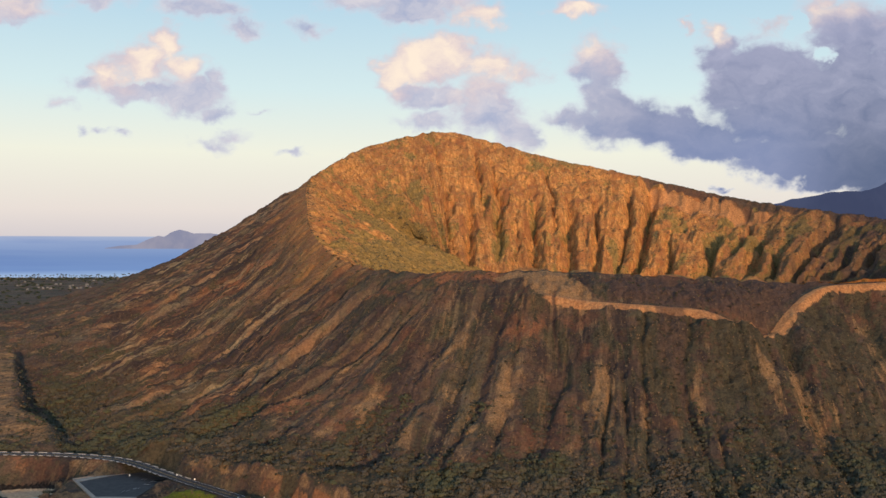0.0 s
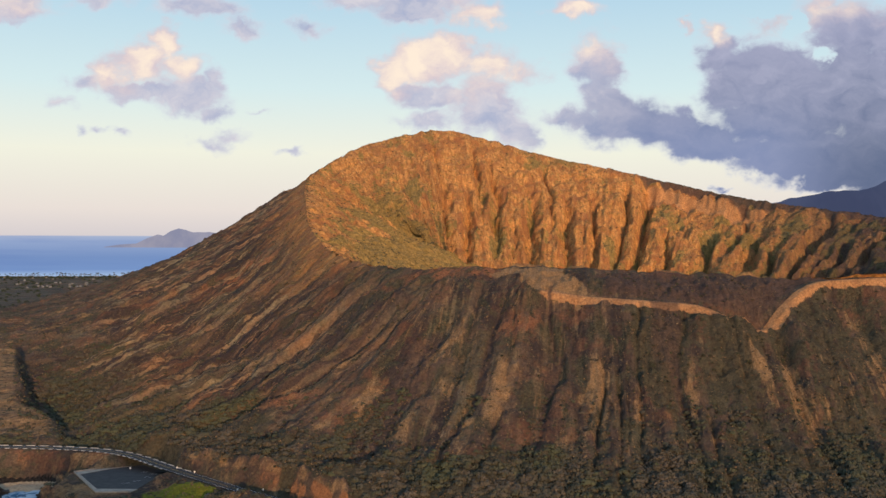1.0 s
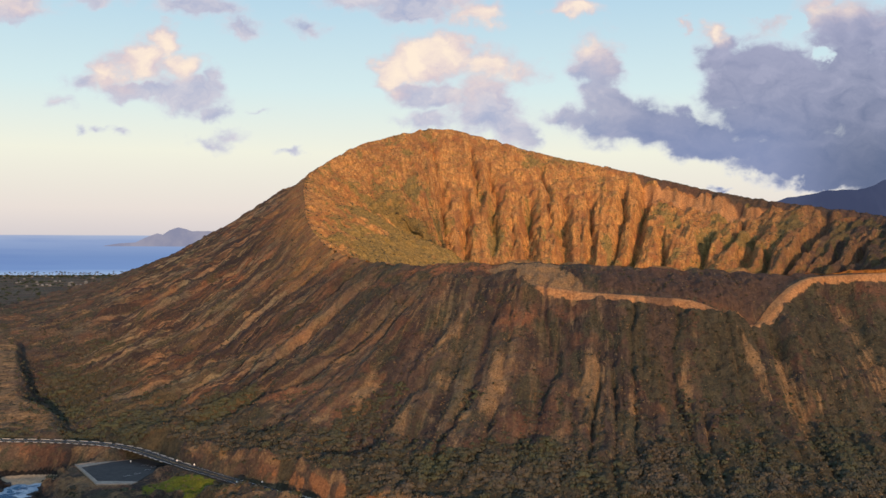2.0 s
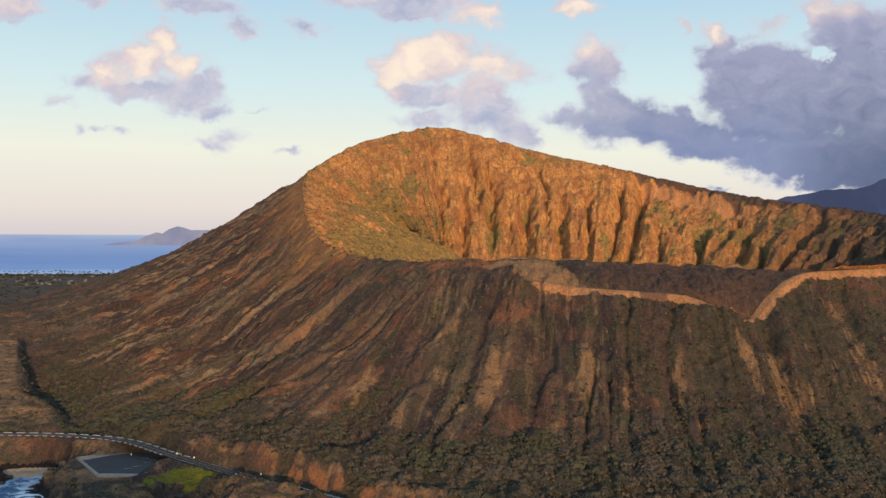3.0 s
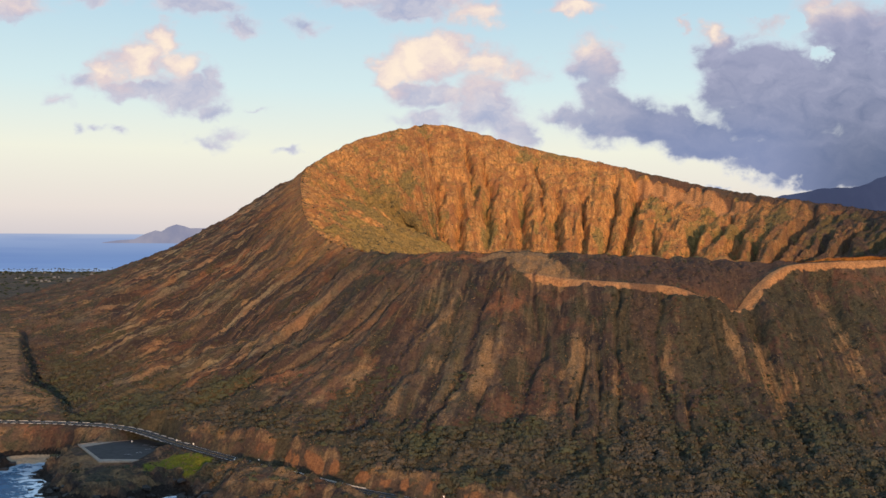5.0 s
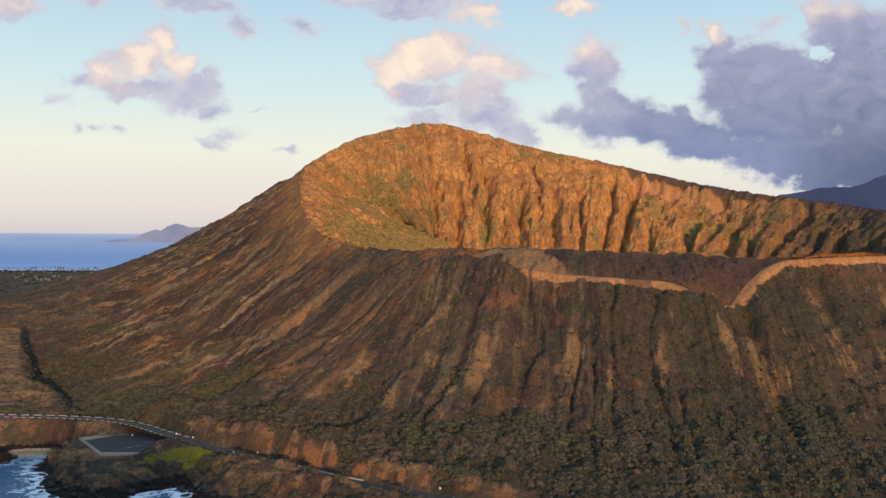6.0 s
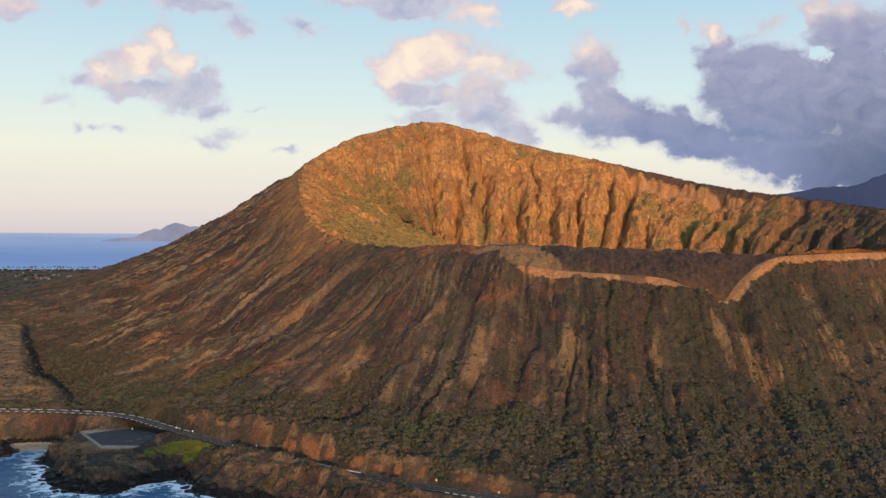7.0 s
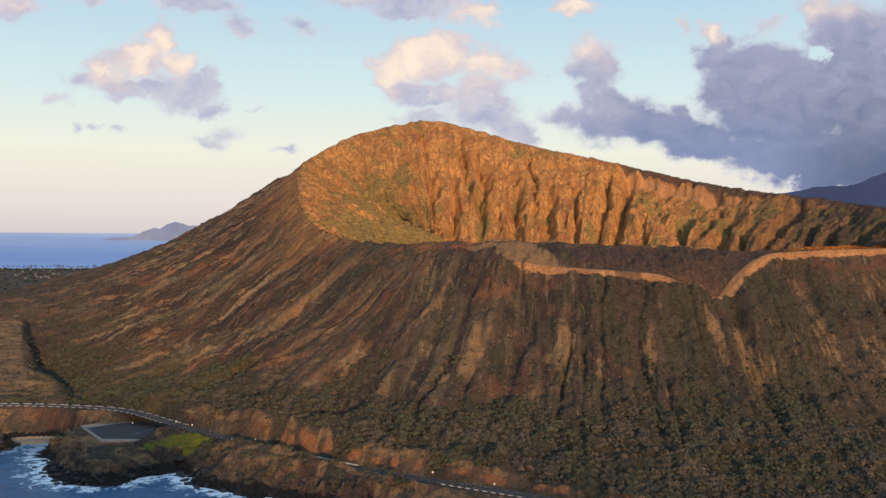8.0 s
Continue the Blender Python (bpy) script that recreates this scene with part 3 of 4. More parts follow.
def outer(u, a, d):
    """The outer slopes and all the land round them: points and attributes."""
    ux, uy, uz, ph = ring(u, 0), ring(u, 1), ring(u, 2), np.radians(ring(u, 3))
    x, y = ux + d * np.cos(ph), uy + d * np.sin(ph)
    x = x + 1.5 * fbm(a / 30, d / 40, 3, 2) * smooth(d, 5, 60) * (1 - smooth(d, 400, 500))
    w = flow(a, d)
    wave = w + 4.5 * fbm(w / 42, d / 70, 71, 3) * smooth(d, 0, 60)
    spread = 1 + d / 350
    left = 1 - smooth(a, *LEFT_PART)
    right = smooth(x, 120, 330)
    raw_big, raw_mid = ridges(wave / 32, d / 420, 11), ridges(wave / 14 + 5, d / 230, 12)
    big, mid, small = raw_big ** 3, raw_mid ** 3, ridges(wave / 6.5, d / 80, 13) ** 2.5
    deep = 0 * w
    for k, half, cut, d0, d1 in OUTER_GULLIES:
        c = np.interp(k, np.arange(len(FLOW)), FLOW_MEAN)
        deep = np.maximum(deep, cut * smooth(d, d0 - 15, d0 + 25) * (1 - smooth(d, d1 - 25, d1 + 25)) * np.clip(1 - np.abs(wave - c) / half, 0, 1) ** 1.15)
    # furrow mask: darker soil and scrub there, and relief shade put into the colour
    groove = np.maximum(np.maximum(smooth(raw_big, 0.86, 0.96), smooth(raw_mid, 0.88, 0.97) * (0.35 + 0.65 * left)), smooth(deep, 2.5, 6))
    depth = smooth(d, 4, 70) * (1 - smooth(d, 190, 300))
    furrow = depth * ((4.0 - 1.5 * right) * big * (0.75 + 0.5 * vnoise(w / 30, d / 40, 78)) + (4.0 + 2.2 * left - 2.6 * right) * mid * (0.8 + 0.6 * vnoise(w / 14, d / 40, 79)) + (1.5 + 1.2 * left - 0.7 * right) * small) * spread + 1.1 * deep
    z = uz - fallen(u, d) - furrow + 4.0 * depth
    z = z + (2.3 * fbm(x / 18, y / 18, 30, 2) + 1.4 * fbm(x / 6, y / 6, 31, 4)) * smooth(d, 0, 15) + 1.4 * fbm(a / 9, 0 * a, 33, 4)
    # land beyond the foot of the slope, the footpath's ledge, the road
    low, inland, pd, ps, pp, rd, rp = (np.full(z.shape, v) for v in (-60.0, 300.0, 300.0, 1.0, 0.0, 300.0, 0.0))
    foot, top = int(np.searchsorted(d[:, 0], 110)), int(np.searchsorted(d[:, 0], 130))
    low[foot:], inland[foot:] = lowland(x[foot:], y[foot:])
    z = softmax(z, low, 14.0)
    z = np.minimum(z, low + 0.45 * np.maximum(inland, 0) + 300 * smooth(inland, 70, 170))
    z = z - 12 * np.exp(-((x - 238) / 12) ** 2) * smooth(y, 690, 735) * (1 - smooth(y, 765, 785))
    pd[:top], ps[:top], pp[:top] = along(x[:top], y[:top], [p[:2] for p in PATH])
    cut = 1 - smooth(pd * np.where(ps > 0, 1.0, 1.6), 3.0, 14)
    z = z * (1 - cut) + np.interp(pp, PATH_RUN, [p[2] for p in PATH]) * cut
    z[foot:], rd[foot:], rp[foot:] = roadwork(x[foot:], y[foot:], z[foot:])
    sand = 1 - smooth(np.hypot((x + 300) / 27, (y - 750) / 11), 0.7, 1.7)
    z = z * (1 - sand) + np.minimum(z, 0.9) * sand
    hump, redness = 0 * z, 0 * z
    back = 15 + 3 * vnoise(x / 9, y / 9, 77)
    for c, half, tint in BANKS:
        lobe = (1 - smooth(np.abs(rp - c) + 2.5 * vnoise(x / 6, y / 6, 64), 0.7 * half, half + 2)) * smooth(rd, 5.8, 9.5) * (1 - smooth(rd, back - 4, back + 5))
        hump, redness = np.maximum(hump, lobe), np.maximum(redness, tint * lobe)
    z = z + (4.6 + 1.6 * vnoise(x / 10, y / 10, 66)) * hump
    far = smooth(np.hypot(x, y) + 60 * fbm(x / 200, y / 200, 91, 3), 4730, 4760)
    z = z * (1 - far) - 12 * far
    # what covers the ground
    reach = np.hypot(x, y)
    low_green = 1 - smooth(z + 9 * fbm(x / 40, y / 40, 61, 3), 36, 62)
    green = 0.75 * low_green * smooth(inland, 25, 70) + 0.46 * smooth(x + 50 * fbm(x / 50, y / 80, 73, 2), 60, 230) * smooth(d - 50 * (pp > 0) * (ps > 0) * (pd < 70), 8, 26) + 0.35 * smooth(fbm(a / 24 + 7, d / 60, 74, 3), 0.15, 0.6) * smooth(d, 14, 50) + 0.42 * depth * groove - 0.05 * depth
    # far plain: green thinned so the soil's paler tone stands in for haze
    green = np.where(reach > 1500, 0.35, green)
    pale = 0.9 * (1 - smooth(pd * np.where(ps > 0, 2.0, 0.6) + 1.5 * fbm(x / 9, y / 9, 62, 2), 4.0, 7.0)) * smooth(pp, 2, 16)
    pale = pale * smooth(z - np.interp(pp, PATH_RUN, [p[2] for p in PATH]) + 1.2 * fbm(x / 10, y / 10, 70, 3), -6.5, -4.0)
    edge = along(x, y, SCAR + SCAR[:1])[0] * np.where(within(x, y, SCAR), 1, -1)
    scar = smooth(edge + 5 * fbm(x / 12, y / 12, 65, 3), -5, 4) * smooth(d, 0.5, 4)
    brown = smooth(u, 11.4, 12.0) * (1 - smooth(u, 15.0, 15.4)) * (ps > 0) * smooth(pd, 6, 12) * (1 - smooth(pd, 45, 60))
    brown = brown * (1 - smooth(scar, 0.1, 0.5))
    # rib crests: dry tan grass, lightened to paint the furrows' relief
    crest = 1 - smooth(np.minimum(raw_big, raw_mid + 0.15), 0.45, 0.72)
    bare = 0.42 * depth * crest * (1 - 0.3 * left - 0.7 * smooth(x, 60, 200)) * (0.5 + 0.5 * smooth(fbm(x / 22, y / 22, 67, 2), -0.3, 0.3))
    # seaward tan cover, its colour lightened at left against the added ridge's shade
    bare = np.maximum(bare, (0.50 + 0.05 * smooth(-x, 150, 220)) * (rd < -7) * (inland > 5) * smooth(fbm(x / 17, y / 17, 69, 3), -0.8, 0.1))
    for sx, sy, wide, long, slant in STREAKS:
        bare = bare + 0.72 * np.exp(-((x - sx - slant * (y - sy) + 2.5 * vnoise(y / 14, 0 * y + sx, 72)) / wide) ** 2 - ((y - sy) / long) ** 2)
    bare = bare + 0.45 * right * smooth(fbm(x / 16, y / 26, 80, 3), 0.2, 0.7) * smooth(d, 10, 30)
    bare = np.maximum(bare, 0.95 * scar)
    pale = np.maximum(pale, 0.32 * scar)
    bare = np.maximum(bare, 0.45 * smooth(-x, 300, 380) * smooth(y, 1040, 1120) * (reach < 1500) * smooth(fbm(x / 60, y / 18, 94, 3), -0.4, 0.3))
    rust = (0.30 + 0.22 * left * (1 - smooth(d, 60, 150))) * smooth(fbm(w / 16, d / 60, 92, 3), -0.1, 0.5) * depth * (1 - 0.7 * right)
    for sx, sy, wide, long in RUSTY:
        rust = rust + 0.72 * np.exp(-((x - sx) / wide) ** 2 - ((y - sy) / long) ** 2)
    for sx, sy, wide, long in GREENS:
        green = green + 0.65 * np.exp(-((x - sx) / wide) ** 2 - ((y - sy) / long) ** 2)
    slope_face = smooth(bluff_edge(y) - x, -4, 8) * smooth(y, 795, 810) * (1 - smooth(y, 1030, 1070))
    bare = np.maximum(bare, 0.58 * slope_face)
    in_cleft = np.exp(-((x - bluff_edge(y) - 14) / 15) ** 2) * smooth(y, 800, 850) * (1 - smooth(y, 1040, 1090)) * (d > 150)
    green = green * (1 - 0.7 * slope_face) * (1 - 0.85 * in_cleft)
    below = (rd < -6) * (inland > 4) * smooth(-x, 150, 200)
    rust = rust + below * (0.30 + 0.35 * smooth(fbm(x / 15, y / 15, 93, 3), -0.2, 0.5))
    green = green * (1 - 0.8 * below)
    rock = (1 - smooth(z + 1.8 * vnoise(x / 9, y / 9, 63), 4.0, 6.2)) * (inland < 60)
    sand = sand * (1 - smooth(z, 1.2, 4.0))
    red = redness * (0.95 + 0.7 * fbm(x / 6, y / 6, 85, 3)) * (1 - 0.75 * smooth(rd, 9.5, 13))
    bare = np.maximum(bare, 0.6 * hump * smooth(rd, 9, 12))
    green = green * (1 - 0.8 * hump)
    moss = (1 - smooth(np.hypot((x + 172) / 29, (y - 673) / 20), 0.7, 1.1)) * smooth(np.hypot((x + 178) / 13, (y - 663) / 10), 0.6, 1.2) * smooth(z, 6, 9)
    # inner: wall tone blended over the left rim, olive cover plus painted sunlight
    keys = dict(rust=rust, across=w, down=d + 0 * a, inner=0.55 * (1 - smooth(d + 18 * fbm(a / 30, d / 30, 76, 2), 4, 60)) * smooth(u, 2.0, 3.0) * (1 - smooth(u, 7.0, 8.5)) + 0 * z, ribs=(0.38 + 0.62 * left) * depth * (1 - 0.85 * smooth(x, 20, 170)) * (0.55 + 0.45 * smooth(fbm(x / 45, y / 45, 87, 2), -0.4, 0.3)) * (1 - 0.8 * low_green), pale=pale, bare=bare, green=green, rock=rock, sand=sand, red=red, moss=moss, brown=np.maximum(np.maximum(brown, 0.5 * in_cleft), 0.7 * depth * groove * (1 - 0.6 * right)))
    return np.stack([x, y, z], -1), keys


def inside(u, a, v):
    """The crater's inner wall, from the rim (v = 0) to the floor (v = 1)."""
    ux, uy, uz = ring(u, 0), ring(u, 1), ring(u, 2)
    ph = np.radians(np.interp(u % COUNT, [k for k, _ in INWARD], [v for _, v in INWARD]))
    length = (uz - 95) / np.interp(u % COUNT, [0, 1, 3, 8, 17, 19, 29], [0.53, 0.48, 0.41, 0.42, 0.5, 0.54, 0.54])
    x, y = ux + np.cos(ph) * length * v, uy + np.sin(ph) * length * v
    z = 95 + (uz - 95) * (1 - v)
    wave = a + (10 * fbm(a / 50, v * 5, 81, 4) + 3.6 * fbm(a / 16, v * 12, 82, 3)) * smooth(v, 0, 0.3)
    big = 0 * wave
    for centre, half, strength, v0, v1 in GULLIES:
        reach = smooth(v, v0 - 0.12, v0 + 0.1) * (1 - smooth(v, v1 - 0.05, v1 + 0.25))
        big = np.maximum(big, strength * reach * np.clip(1 - np.abs(wave - centre + 14 * (v - 0.5)) / (0.75 * half * (0.6 + 0.7 * v)), 0, 1) ** 1.1)
    mid = ridges(wave / 22, v * 3, 15) ** 2.3
    small = ridges(wave / 9, v * 12, 16) ** 2.3
    depth = smooth(v, 0.04, 0.35) * (1 - smooth(v, 0.8, 1.0)) * smooth(uz, 165, 235)
    steep = smooth(a, *BACK_PART)
    z = z - smooth(v, 0.02, 0.1) * 25 * big * steep - depth * (4.0 * mid * (0.35 + 0.65 * steep) * (0.25 + 0.75 * smooth(vnoise(a / 60, v * 3, 84) + 0.5 * v, -0.2, 0.6)) + 3.0 * small) + 6 * depth * steep
    strip = smooth(u, 22.5, 22.9) * (1 - smooth(u, 24.3, 24.8))
    z = z - 15 * strip * smooth(v + 0.015 * vnoise(a / 14, 0 * a, 68), 0.058, 0.088) * (1 - smooth(v, 0.2, 0.5))
    z = z + (4.0 * fbm(x / 34, y / 34, 34, 2) + 3.4 * fbm(x / 16, y / 16, 35, 2) + 1.9 * fbm(x / 7, y / 7, 32, 4)) * smooth(v, 0, 0.05) + 1.4 * fbm(a / 9, 0 * a, 33, 4)
    grass = 0.80 * (1 - steep) * smooth(v + 0.12 * fbm(a / 45, v * 8, 86, 2), 0.06, 0.36) + 0.4 * depth * (big - 0.35) + 0.25 * smooth(v, 0.5, 0.7) + 0.5 * smooth(fbm(a / 40, v * 5, 83, 3), 0.05, 0.55)
    for ga, gv, wide, high in INNER_GREEN:
        grass = grass + 0.75 * np.exp(-((a - ga) / wide) ** 2 - ((v - gv) / high) ** 2)
    ledge = strip * smooth(v + 0.015 * vnoise(a / 14, 0 * a, 68), 0.055, 0.066) * (1 - smooth(v + 0.02 * vnoise(a / 14, 0 * a, 68), 0.10, 0.135))
    pale = 0.85 * ledge
    bare = 0.5 * depth * (0.35 - big) - 0.6 * ledge
    brown = 0.75 * smooth(u, 19, 20) * (1 - smooth(u, 24.4, 25.4)) * (1 - smooth(v + 0.02 * vnoise(a / 11, 0 * a, 75), 0.048, 0.066))
    # right end of the wall: green and brown cover, with its shade painted in
    grass = (grass + 0.30 * smooth(u, 19, 20) * (1 - smooth(u, 22.5, 24.5))) * (1 - ledge)
    brown = np.maximum(brown, 0.72 * smooth(u, 18.8, 19.4) * (1 - smooth(u, 21.4, 23.2)) * smooth(fbm(a / 12, v * 16, 88, 3), -0.5, 0.4))
    # inner drops at the right end, where painted shade dulls the ochre
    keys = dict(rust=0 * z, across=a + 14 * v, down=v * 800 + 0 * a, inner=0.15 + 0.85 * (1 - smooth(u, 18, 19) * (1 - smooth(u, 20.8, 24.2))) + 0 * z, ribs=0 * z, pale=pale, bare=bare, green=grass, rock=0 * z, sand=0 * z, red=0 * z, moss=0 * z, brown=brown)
    return np.stack([x, y, z], -1), keys


def arc(u):
    return float(np.interp(u % COUNT, RIM_U, RIM_A) + RIM_A[-1] * (u // COUNT))


# gullies of the inner wall: place along the rim, half width, strength
GULLIES = [(arc(u), *rest) for u, *rest in GULLY_ROWS]
LEFT_PART = (arc(8.0), arc(9.5))
BACK_PART = (arc(30.7), arc(29.0))     # the gullied back wall, from the right as far as the summit's left


def build_ground():
    near = np.concatenate([np.arange(0, 250, 1.25), np.arange(250, 500, 1.8), 500 * np.geomspace(1.006, 10.5, 70)])
    wide = np.concatenate([np.linspace(0, 400, 24), 400 * np.geomspace(1.03, 13, 90)])
    spans = [columns(1.8, 6.5, 1.35), columns(6.5, 10.0, 0.85), columns(10.0, 17.5, 1.15)]
    u1, a1 = (np.concatenate([q[k][: -1 if i < 2 else None] for i, q in enumerate(spans)]) for k in (0, 1))
    u2, a2 = columns(17.5, COUNT + 1.8, 7.0)
    u3, a3 = columns(17.5, COUNT + 8.0, 1.6)
    u4, a4 = columns(8.0, 17.5, 6.0)
    v = np.linspace(0, 1, 230) ** 1.1
    parts = [outer(u1[None], a1[None], near[:, None]), outer(u2[None], a2[None], wide[:, None]), inside(u3[None], a3[None], v[:, None]), inside(u4[None], a4[None], np.linspace(0, 1, 24)[:, None])]
    keys = {k: [p[1][k] for p in parts] for k in parts[0][1]}
    me = grid_mesh("ground", [p[0] for p in parts], keys)
    me.materials.append(M_GROUND)
    ob = tagged(new("ground", me), "brown volcanic crater with gullied slopes above a rocky coast", "ground", kind="structure")
    return ob, parts


ground, GROUND_PARTS = build_ground()


# ------------------------------------------------------------------ sea
def build_sea():
    th = np.linspace(0, 2 * math.pi, 721)[None]
    r = np.concatenate([np.linspace(0, 420, 211), 420 * np.geomspace(1.02, 11.9, 60)])[:, None]
    x, y = -170 + r * np.cos(th), 560 + r * np.sin(th)
    far = np.hypot(x, y)
    x, y = x * np.minimum(1, 4880 / far), y * np.minimum(1, 4880 / far)
    d, s, _ = along(x, y, SHORE)
    z = 0.35 * fbm(x / 26, y / 14, 101, 3) * (1 - smooth(r + 0 * th, 350, 420))
    open_coast = smooth(x - y * 0.25, -520, -440) * (1 - smooth(y, 690, 720) * (1 - smooth(-x, 280, 300)))
    me = grid_mesh("sea", [np.stack([x, y, z], -1)], {"shore": [np.maximum(-d * s, 0)], "surf": [np.clip(open_coast, 0.0, 1)]})
    me.materials.append(M_SEA)
    return tagged(new("sea", me), "deep blue sea with white surf along the rocks", "sea", kind="structure")


sea = build_sea()


# ------------------------------------------------------------------ far land
def ridge_land(name, label, mat, line, thick, seed, rough, base=0.0, cat="mountains"):
    """A far range of hills: a crest line of (x, y, height), sloping to both sides."""
    run = np.concatenate([[0], np.cumsum([math.dist(p[:2], q[:2]) for p, q in zip(line, line[1:])])])
    s = np.linspace(0, run[-1], 220)
    x, y, z = (np.interp(s, run, [p[k] for p in line]) for k in range(3))
    z = z + rough * fbm(s / 120, 0 * s, seed, 5) * smooth(z - base, 0, 60)
    tx, ty = np.gradient(x, s), np.gradient(y, s)
    w = np.linspace(-1, 1, 25)[:, None]
    fall = (1 - np.abs(w)) ** 1.15
    gul = 1 + 0.25 * np.abs(w) * (1 - np.abs(w)) * 4 * fbm(s[None] / 60, w * 1.2, seed + 3, 4)
    p = np.stack([x - ty * w * thick, y + tx * w * thick, base + (z - base) * fall * gul], -1)
    me = grid_mesh(name, [p])
    me.materials.append(mat)
    return tagged(new(name, me), label, cat, kind="structure")


def far_place(px, py, dist, h=178.0, hor=415.0):
    """A place far off from its bearing and height over the horizon."""
    return ((px - 784) / 1811 * dist, dist, h + (hor - py) / 1811 * dist)


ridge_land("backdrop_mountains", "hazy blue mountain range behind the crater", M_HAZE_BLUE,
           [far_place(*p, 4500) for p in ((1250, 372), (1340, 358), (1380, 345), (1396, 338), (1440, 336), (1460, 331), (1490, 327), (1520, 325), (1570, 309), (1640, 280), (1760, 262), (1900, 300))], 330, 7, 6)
ridge_land("backdrop_headland", "hazy violet headland across the bay", M_HAZE_ISLE,
           [far_place(*p, 4820) for p in ((190, 431), (215, 427), (245, 425), (262, 416), (283, 409), (293, 412), (305, 404), (320, 399), (333, 402), (345, 406), (375, 405), (430, 412), (480, 425))], 30, 9, 3, base=178 - 17 / 1811 * 4820, cat="headland")
# unseen ridge behind the camera's right shoulder, added to shade the low ground
SHADE_RIDGE_AT = 2900.0
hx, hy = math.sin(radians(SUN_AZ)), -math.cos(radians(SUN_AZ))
SHADE_RIDGE_TOP = 22 + (SHADE_RIDGE_AT + 760) * math.tan(radians(SUN_EL))
ridge_land("unseen_shade_ridge", "unseen dark brown ridge added to shade the low ground", M_GROUND,
           [(150 + hx * SHADE_RIDGE_AT + k * 1500 * hy, 0 + hy * SHADE_RIDGE_AT - k * 1500 * hx, SHADE_RIDGE_TOP * h) for k, h in ((-1.0, .35), (-.7, .8), (-.4, .88), (-.2, .90), (.07, .93), (.105, 1.015), (.15, 1.02), (.185, .95), (.3, .93), (.5, .9), (.7, .8), (1.0, .3))], 520, 13, 6, cat="headland")


# ------------------------------------------------------------------ road
def strip(name, line, half, lift, mat, label="", cat="", kind="", thick=0.25, parent=None):
    """A ribbon with thickness along a line of (x, y, z)."""
    p = np.array(line, float)
    t = np.gradient(p[:, :2], axis=0)
    t /= np.linalg.norm(t, axis=1)[:, None]
    side = np.stack([-t[:, 1], t[:, 0]], -1)
    rows = []
    for off, dz in ((-half, -thick), (-half, 0), (half, 0), (half, -thick)):
        rows.append(np.column_stack([p[:, :2] + side * off, p[:, 2] + lift + dz]))
    me = grid_mesh(name, [np.stack(rows)])
    for poly in me.polygons:
        poly.use_smooth = False
    me.materials.append(mat)
    ob = new(name, me)
    if parent:
        ob.parent = parent
    return tagged(ob, label, cat, kind=kind)


def road_at(s, off=0.0, lift=0.0):
    """A place on the road: metres along it and to its left."""
    s = np.asarray(s, float)
    xs, ys, zs = (np.interp(s, ROAD_S, ROAD_C[:, k]) for k in range(3))
    tx, ty = np.interp(s, ROAD_S, ROAD_T[:, 0]), np.interp(s, ROAD_S, ROAD_T[:, 1])
    return np.stack([xs - ty * off, ys + tx * off, zs + lift], -1)


def smooth_line(line, n):
    """A rounded curve through the points."""
    p = np.array(line, float)
    run = np.concatenate([[0], np.cumsum(np.linalg.norm(np.diff(p[:, :2], axis=0), axis=1))])
    s = np.linspace(0, run[-1], n)
    q = np.column_stack([np.interp(s, run, p[:, k]) for k in range(p.shape[1])])
    for _ in range(30):
        q[1:-1] = 0.25 * q[:-2] + 0.5 * q[1:-1] + 0.25 * q[2:]
    return q


ROAD_C = smooth_line(ROAD, 400)
ROAD_T = np.gradient(ROAD_C[:, :2], axis=0)
ROAD_T /= np.linalg.norm(ROAD_T, axis=1)[:, None]
ROAD_S = np.concatenate([[0], np.cumsum(np.linalg.norm(np.diff(ROAD_C[:, :2], axis=0), axis=1))])
road = strip("road", ROAD_C, 5.0, 0.25, M_ASPHALT, "dark asphalt coast road with white edge lines", "road", "structure")


def part(name, bm, mat, parent, label=""):
    """One bmesh as one mesh object under a thing."""
    me = bpy.data.meshes.new(name)
    bm.to_mesh(me)
    bm.free()
    me.materials.append(mat)
    ob = new(name, me)
    ob.parent = parent
    return tagged(ob, label)


def box(bm, size, at, turn=0.0, bevel=0.0, taper=1.0):
    """A block, bevelled if wanted, added to a bmesh."""
    m = Matrix.Translation(at) @ Matrix.Rotation(turn, 4, "Z")
    made = bmesh.ops.create_cube(bm, size=1.0, matrix=m @ Matrix.Diagonal((*size, 1)))["verts"]
    if taper != 1.0:
        for v in made:
            q = m.inverted() @ v.co
            if q.z > 0:
                v.co = m @ Vector((q.x * taper, q.y * taper, q.z))
    if bevel:
        edges = list({e for v in made for e in v.link_edges})
        bmesh.ops.bevel(bm, geom=edges, offset=bevel, segments=1, affect="EDGES")
    return bm


def tube(bm, a, b, r0, r1, sides=7):
    """A tapering round bar between two points."""
    a, b = Vector(a), Vector(b)
    m = Matrix.Translation((a + b) / 2) @ (b - a).to_track_quat("Z", "Y").to_matrix().to_4x4()
    bmesh.ops.create_cone(bm, cap_ends=True, segments=sides, radius1=r0, radius2=r1, depth=(b - a).length, matrix=m)
    return bm


NEAR = GROUND_PARTS[0]


def ground_z(x, y):
    """Height of the ground at a place."""
    hit, place, *_ = ground.ray_cast((x, y, 900), (0, 0, -1))
    return place.z if hit else 0.0


# ------------------------------------------------------------------ road furniture
road_marks = new("road_marking")
tagged(road_marks, "worn white edge lines painted on the asphalt road", "road marking", kind="structure")
